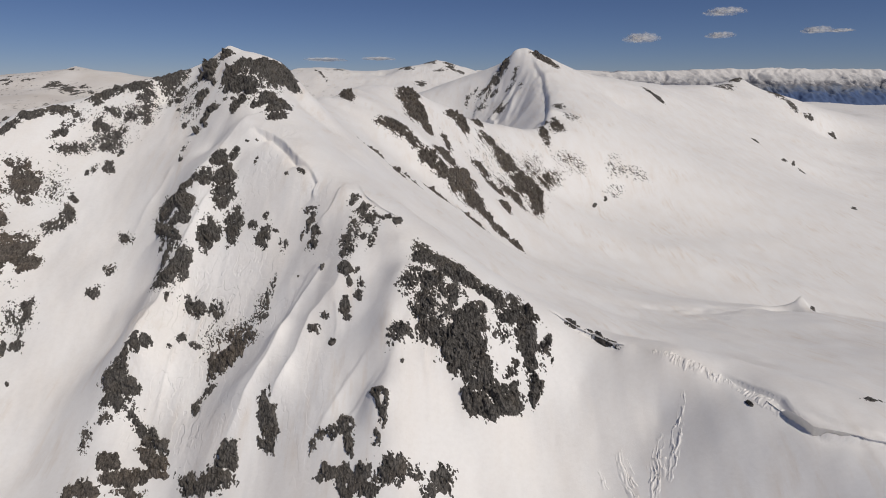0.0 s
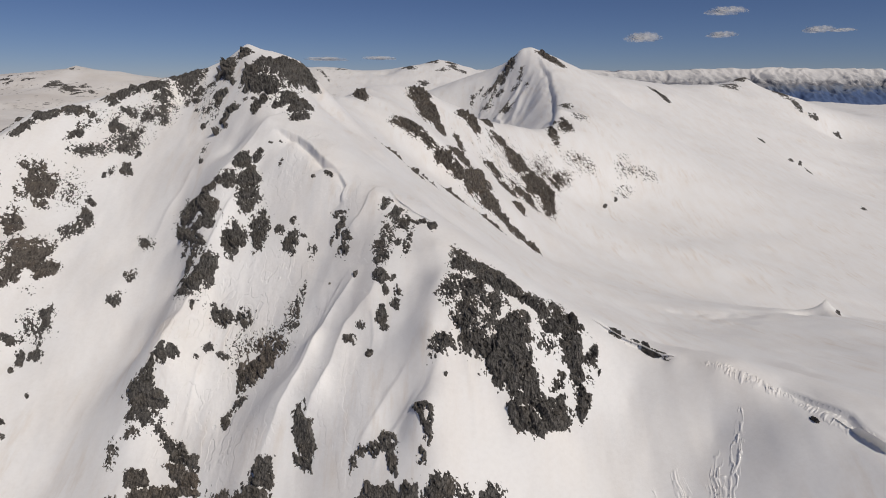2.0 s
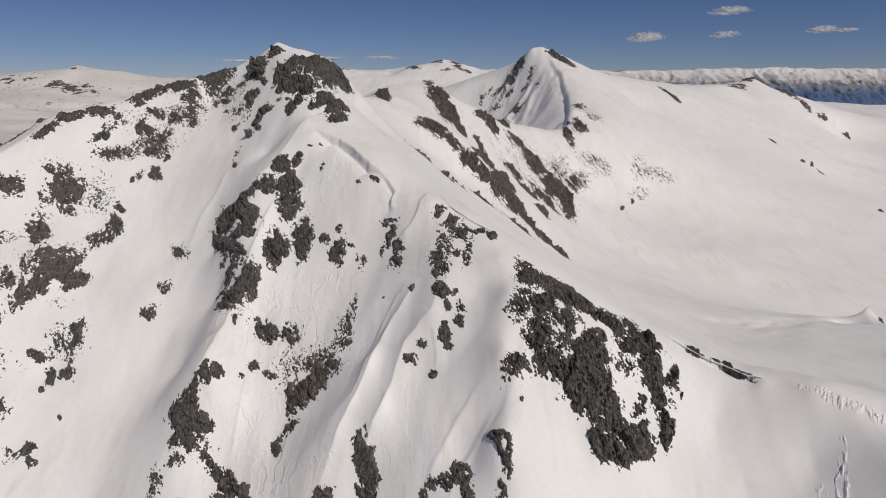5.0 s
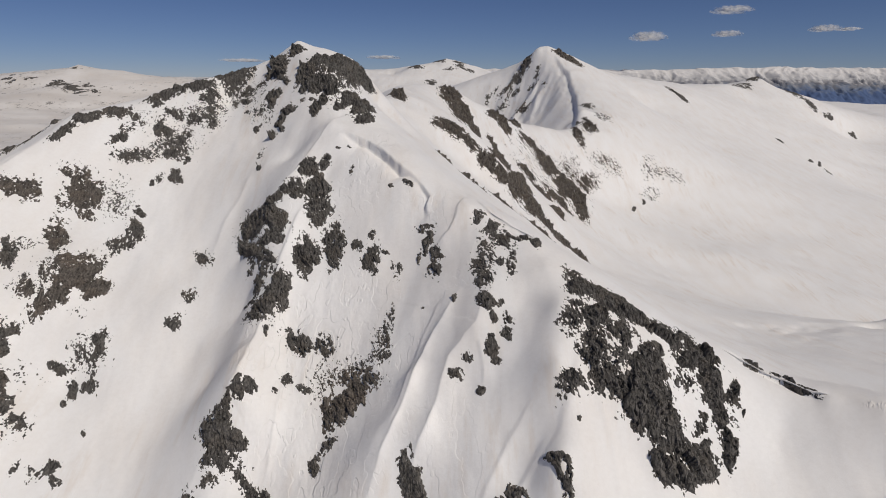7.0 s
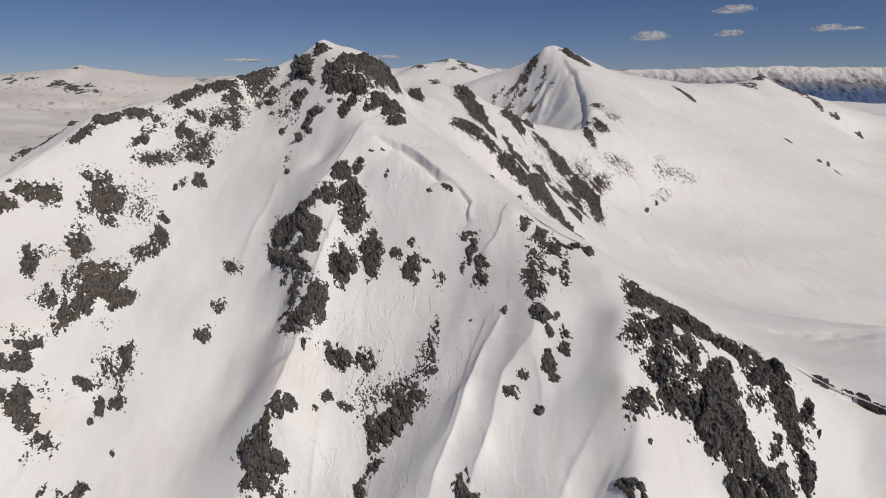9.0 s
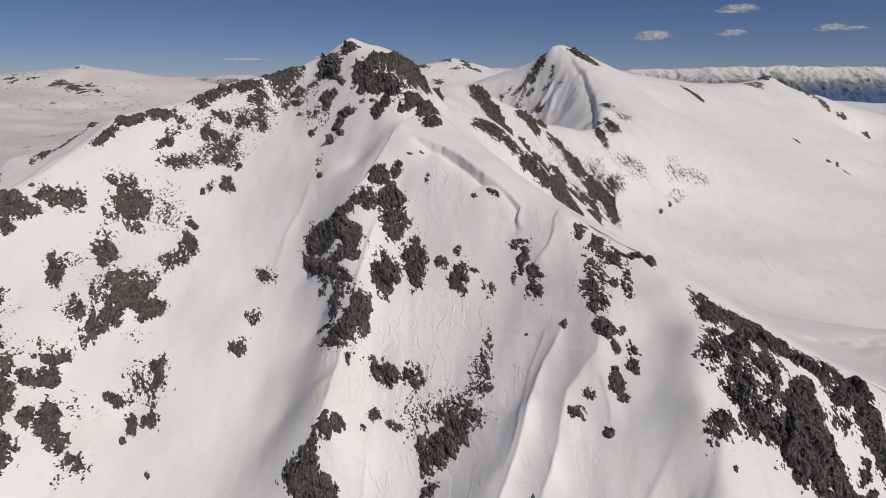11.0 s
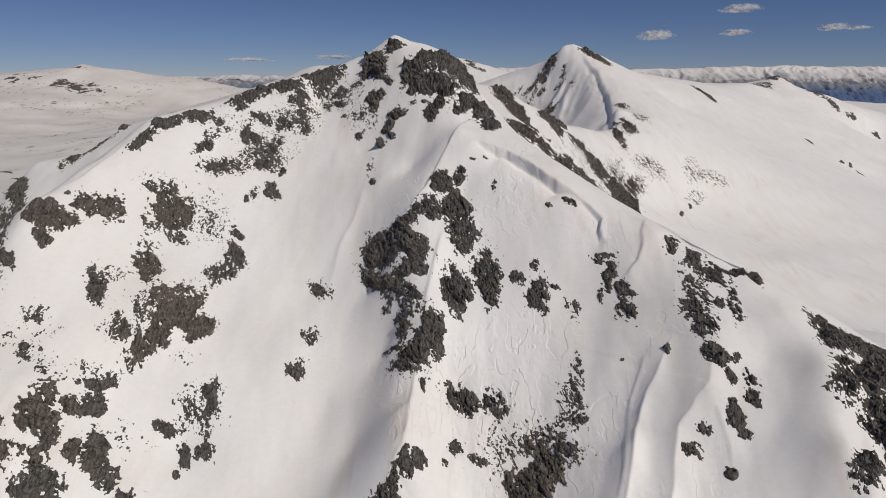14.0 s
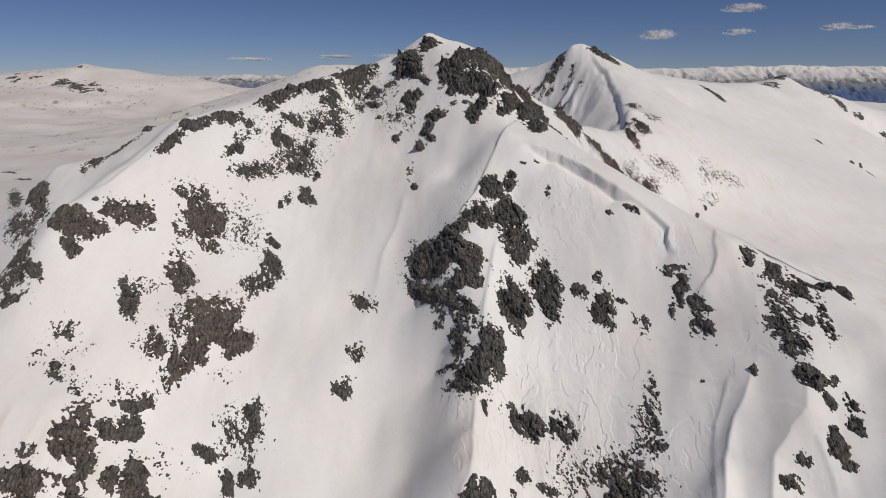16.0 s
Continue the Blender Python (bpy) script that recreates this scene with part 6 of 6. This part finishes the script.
outcrop("dark schist outcrop on the middle snow face", "rocks of the middle rib", [(-92.8, 195.9, 1.78, -1.80, -1.03, -1.20, 0.75), (-95.1, 193.7, 2.81, -2.39, -1.03, -0.49, 0.65), (-93.8, 189.3, 2.73, -1.20, -0.75, -0.88, 0.60), (-97.3, 195.6, 1.09, -1.74, -0.52, -0.39, 0.50)], ROCK, 0.30, 1.0)
outcrop("dark schist outcrop on the middle snow face", "rocks of the middle rib", [(-103.2, 222.1, 1.83, -0.15, -1.15, -1.60, 0.90), (-98.9, 221.4, 2.40, -0.68, -0.58, -0.77, 0.85), (-94.1, 220.2, 2.61, -0.73, -0.58, -1.49, 0.70)], ROCK, 0.40, 1.0)
outcrop("slabby dark rock on a snowy spur", "rocks of the west spur", [(-227.4, 263.3, 4.10, -1.43, 7.06, -9.85, 0.75), (-821.2, 1085.7, 14.98, -4.95, 58.09, -85.14, 0.70)], ROCK, 0.30, 1.0)
outcrop("slabby dark rock on a snowy spur", "rocks of the west spur", [(-226.2, 249.6, 3.62, -0.32, 7.42, -10.19, 0.45), (-220.9, 252.8, 3.23, -0.34, 3.93, -6.75, 0.50), (-200.9, 211.9, 3.82, -1.80, 5.61, -7.65, 0.50)], ROCK, 0.25, 1.0)
outcrop("small dark rocks on the wide snow slope", "rocks of the far slope", [(122.0, 1280.5, 6.68, 3.14, -9.84, -12.98, 0.85)], ROCK, 0.40, 1.0)
outcrop("small dark rocks on the wide snow slope", "rocks of the far slope", [(90.6, 1252.5, 4.12, -1.80, -6.62, -15.17, 0.65), (67.6, 1280.2, 5.66, 2.09, -3.80, -7.45, 0.50), (100.2, 1276.8, 5.47, 0.73, -5.03, -8.19, 0.60)], ROCK, 0.30, 1.0)
outcrop("small dark rocks on the wide snow slope", "rocks of the far slope", [(103.3, 1163.5, 10.53, -11.62, -6.48, -4.54, 0.45), (72.8, 1232.2, 9.97, -7.63, -6.72, -4.55, 0.40)], ROCK, 0.30, 1.0)
outcrop("small dark rocks on the wide snow slope", "rocks of the far slope", [(157.2, 904.4, 11.63, -3.83, -4.72, -8.34, 0.55), (157.2, 859.3, 9.04, -0.95, -5.27, -14.19, 0.55), (180.6, 995.0, 6.09, -3.67, -1.08, -5.36, 0.60)], ROCK, 0.30, 1.0)
outcrop("far dark rocks on a dusty snow range", "rocks of the far range", [(-2204.3, 3778.9, 109.47, -49.15, 13.75, -64.93, 0.45), (-2395.9, 3854.9, 94.82, -26.58, 14.94, -51.14, 0.20)], ROCK, 0.20, 1.0)
outcrop("far dark rocks on a dusty snow range", "rocks of the far range", [(-2634.6, 4002.0, 56.45, -11.56, 26.78, -44.28, 0.45), (-2724.9, 3923.9, 48.30, -10.38, 27.60, -43.22, 0.40)], ROCK, 0.20, 1.0)
outcrop("craggy dark rock tower below the snowy summit", "rocks of the summit", [(-88.6, 278.2, 7.92, -3.12, -0.51, -5.76, 0.42), (-80.6, 281.5, 5.50, 1.47, 0.46, -15.72, 0.48)], ROCK, 0.90, 1.0)
outcrop("craggy dark rock tower below the snowy summit", "rocks of the summit", [(-108.5, 296.6, 3.72, -3.84, -0.85, -5.21, 0.90)], ROCK, 0.60, 1.0)
outcrop("craggy dark rock tower below the snowy summit", "rocks of the summit", [(-101.6, 301.5, 2.85, -2.39, -0.76, -2.54, 0.90)], ROCK, 0.40, 1.0)
outcrop("craggy dark rock tower below the snowy summit", "rocks of the summit", [(-88.1, 264.0, 1.93, -1.38, -0.40, -2.97, 0.90), (-99.6, 269.4, 2.66, -2.30, -1.11, -1.34, 0.70)], ROCK, 0.40, 1.0)
outcrop("loose dark stones strewn over steep snow", "strewn stones", [(-182.6, 197.4, 2.73, 1.40, 1.02, -2.26, -0.10), (-179.8, 188.3, 2.20, 1.11, 1.58, -2.88, -0.20)], ROCK, 0.20, 1.0)
outcrop("loose dark stones strewn over steep snow", "strewn stones", [(-168.1, 187.8, 4.85, 3.36, 0.43, -2.61, -0.30), (-170.9, 212.3, 3.69, 2.29, 0.72, -1.82, -0.10)], ROCK, 0.20, 1.0)
outcrop("loose dark stones strewn over steep snow", "strewn stones", [(-156.3, 205.6, 3.06, 2.80, 1.05, -3.56, -0.15), (-148.1, 199.3, 3.12, 1.02, 0.72, -2.53, -0.35)], ROCK, 0.20, 1.0)
outcrop("loose dark stones strewn over steep snow", "strewn stones", [(-153.9, 258.6, 6.55, 1.85, 0.70, -2.88, 0.05), (-153.1, 238.6, 6.27, 0.63, 1.08, -4.24, -0.35)], ROCK, 0.20, 1.0)
outcrop("loose dark stones strewn over steep snow", "strewn stones", [(-143.7, 264.9, 7.85, 0.80, 1.16, -5.83, 0.05), (-135.2, 281.2, 8.41, 0.80, -0.02, -5.39, 0.20)], ROCK, 0.20, 1.0)
outcrop("loose dark stones strewn over steep snow", "strewn stones", [(-122.9, 293.3, 10.89, -8.49, 0.88, -8.60, -0.15), (-111.4, 275.4, 7.06, -4.59, 0.37, -5.83, -0.30)], ROCK, 0.20, 1.0)
outcrop("loose dark stones strewn over steep snow", "strewn stones", [(-64.5, 175.1, 7.57, -1.14, -1.05, -1.46, -0.20), (-54.9, 175.8, 1.35, -0.13, -0.64, -3.95, -0.20)], ROCK, 0.20, 1.0)
outcrop("loose dark stones strewn over steep snow", "strewn stones", [(-72.6, 173.8, 1.82, -0.26, 0.45, -5.25, -0.20), (-68.5, 160.0, 1.40, 0.09, -1.60, -2.60, 0.30)], ROCK, 0.25, 1.0)
outcrop("loose dark stones strewn over steep snow", "strewn stones", [(-55.0, 181.4, 1.43, -0.64, -0.75, -4.47, -0.20), (-57.1, 176.6, 1.81, -0.76, -0.52, -2.49, -0.20)], ROCK, 0.20, 1.0)
outcrop("loose dark stones strewn over steep snow", "strewn stones", [(-0.6, 145.3, 2.06, 0.21, 0.00, -1.18, -0.20), (28.3, 154.6, 2.23, 0.07, -1.08, -3.92, -0.20)], ROCK, 0.20, 1.0)

# ---- furrowed snow: melt and wind ripples standing proud of the smooth snow ----
def furrowed(label, x, y, long, wide, way, ripple, high, gap, seed):
    """A patch of small sharp ripples: centre, half-length, half-width, its way and the way of the ripples in degrees."""
    c, s = math.cos(radians(way)), math.sin(radians(way))
    U, W = np.meshgrid(np.arange(-1.3 * long, 1.3 * long, 0.13), np.arange(-1.5 * wide, 1.5 * wide, 0.13))
    X, Y = x + U * c - W * s, y + U * s + W * c
    rc, rs = math.cos(radians(ripple)), math.sin(radians(ripple))
    p, q = X * rc + Y * rs, -X * rs + Y * rc
    q = q + 0.5 * smooth_noise(p / 2.5, q / 2.5, seed + 4)
    mask = 1.1 - (U / long) ** 2 - (W / wide) ** 2 + 0.45 * fractal(p / 2.2, q / 0.7, 2, seed)
    ridge = (1 - np.abs(smooth_noise(p / (5 * gap), q / gap, seed + 8))) ** 2
    h = high * np.clip(mask, 0, 1) * (ridge - 0.25)
    Z = snow(X, Y) + np.where(mask > 0.02, h, -0.15) - 0.02
    return tagged(new("furrowed_snow", grid_mesh("furrowed_snow", X, Y, Z, SNOW)), label, "snow ripples", "furrowed snow", "stuff")


furrowed("sharp melt furrows running down a smooth snow bowl", 57.5, 132, 10, 1.3, 64, 66, 0.7, 0.42, 401)
furrowed("sharp melt furrows running down a smooth snow bowl", 51.5, 127.5, 7, 2.0, 68, 70, 0.7, 0.42, 409)
furrowed("sharp melt furrows running down a smooth snow bowl", 45, 128.5, 6, 1.6, 100, 98, 0.6, 0.42, 419)
furrowed("sharp melt furrows running down a smooth snow bowl", 39.8, 127, 5, 1.2, 105, 102, 0.5, 0.42, 431)
furrowed("rippled snow along a rounded crest", 64.5, 145.2, 11, 1.9, -39, 58, 0.6, 0.42, 443)
furrowed("rippled snow along a rounded crest", 75.5, 130, 9, 1.6, -68, 30, 0.5, 0.5, 457)


# ---- cornices: wind lips that overhang the steep side ----
def cornice(label, line, size, seed, drop=1.0):
    """A swept snow lip; the steep side lies to the right of the line's way."""
    P = np.array(along([(x, y, 0) for x, y in line], 0.7))[:, :2]
    n = len(P)
    way = np.gradient(P, axis=0)
    way /= np.linalg.norm(way, axis=1)[:, None]
    front = np.stack([way[:, 1], -way[:, 0]], 1)
    k = np.arange(n) / (n - 1.0)
    girth = size * np.clip(np.minimum(k, 1 - k) * 7, 0.02, 1) * (0.8 + 0.35 * smooth_noise(k * n / 5, k * 0, seed) + 0.15 * smooth_noise(k * n / 1.7, k * 0, seed + 2)) * np.clip(0.65 + 0.9 * smooth_noise(k * n / 11, k * 0, seed + 4), 0.15, 1.1)
    profile = [(-3.2, -0.10), (-1.8, 0.10), (-0.8, 0.26), (0.0, 0.34), (0.55, 0.30), (0.85, 0.12), (0.85, -0.12), (0.55, -0.45), (0.15, -0.85 * drop), (-0.1, -1.5 * drop), (-0.4, -2.2 * drop)]
    back = P - front * 1.2
    zb = snow(back[:, 0], back[:, 1])
    X = np.stack([P[:, 0] + front[:, 0] * u * girth for u, w in profile], 1)
    Y = np.stack([P[:, 1] + front[:, 1] * u * girth for u, w in profile], 1)
    Z = np.stack([zb + w * girth for u, w in profile], 1)
    for j in range(3):
        Z[:, j] = np.maximum(snow(X[:, j], Y[:, j]) - 0.05, np.minimum(Z[:, j], snow(X[:, j], Y[:, j]) + 0.3 * girth))
    return tagged(new("snow_cornice", grid_mesh("snow_cornice", X, Y, Z, SNOW)), label, "snow cornice", "cornices")


cornice("small snow lip above a rock rib", [(-26.2, 201.8), (-20.0, 194.6), (-14.4, 190.9), (-11.9, 184.1)], 0.3, 507)
cornice("cracked snow lip on a rounded crest", [(76.0, 128.6), (78.4, 122.3), (80.6, 117.2), (86.1, 114.4), (92.2, 111.7), (100, 106)], 0.26, 511)
cornice("snow lip over a dark rock edge", [(29.0, 173.0), (36.1, 168.2), (43.7, 163.3), (47.7, 157.6), (50.3, 156.2)], 0.4, 517)
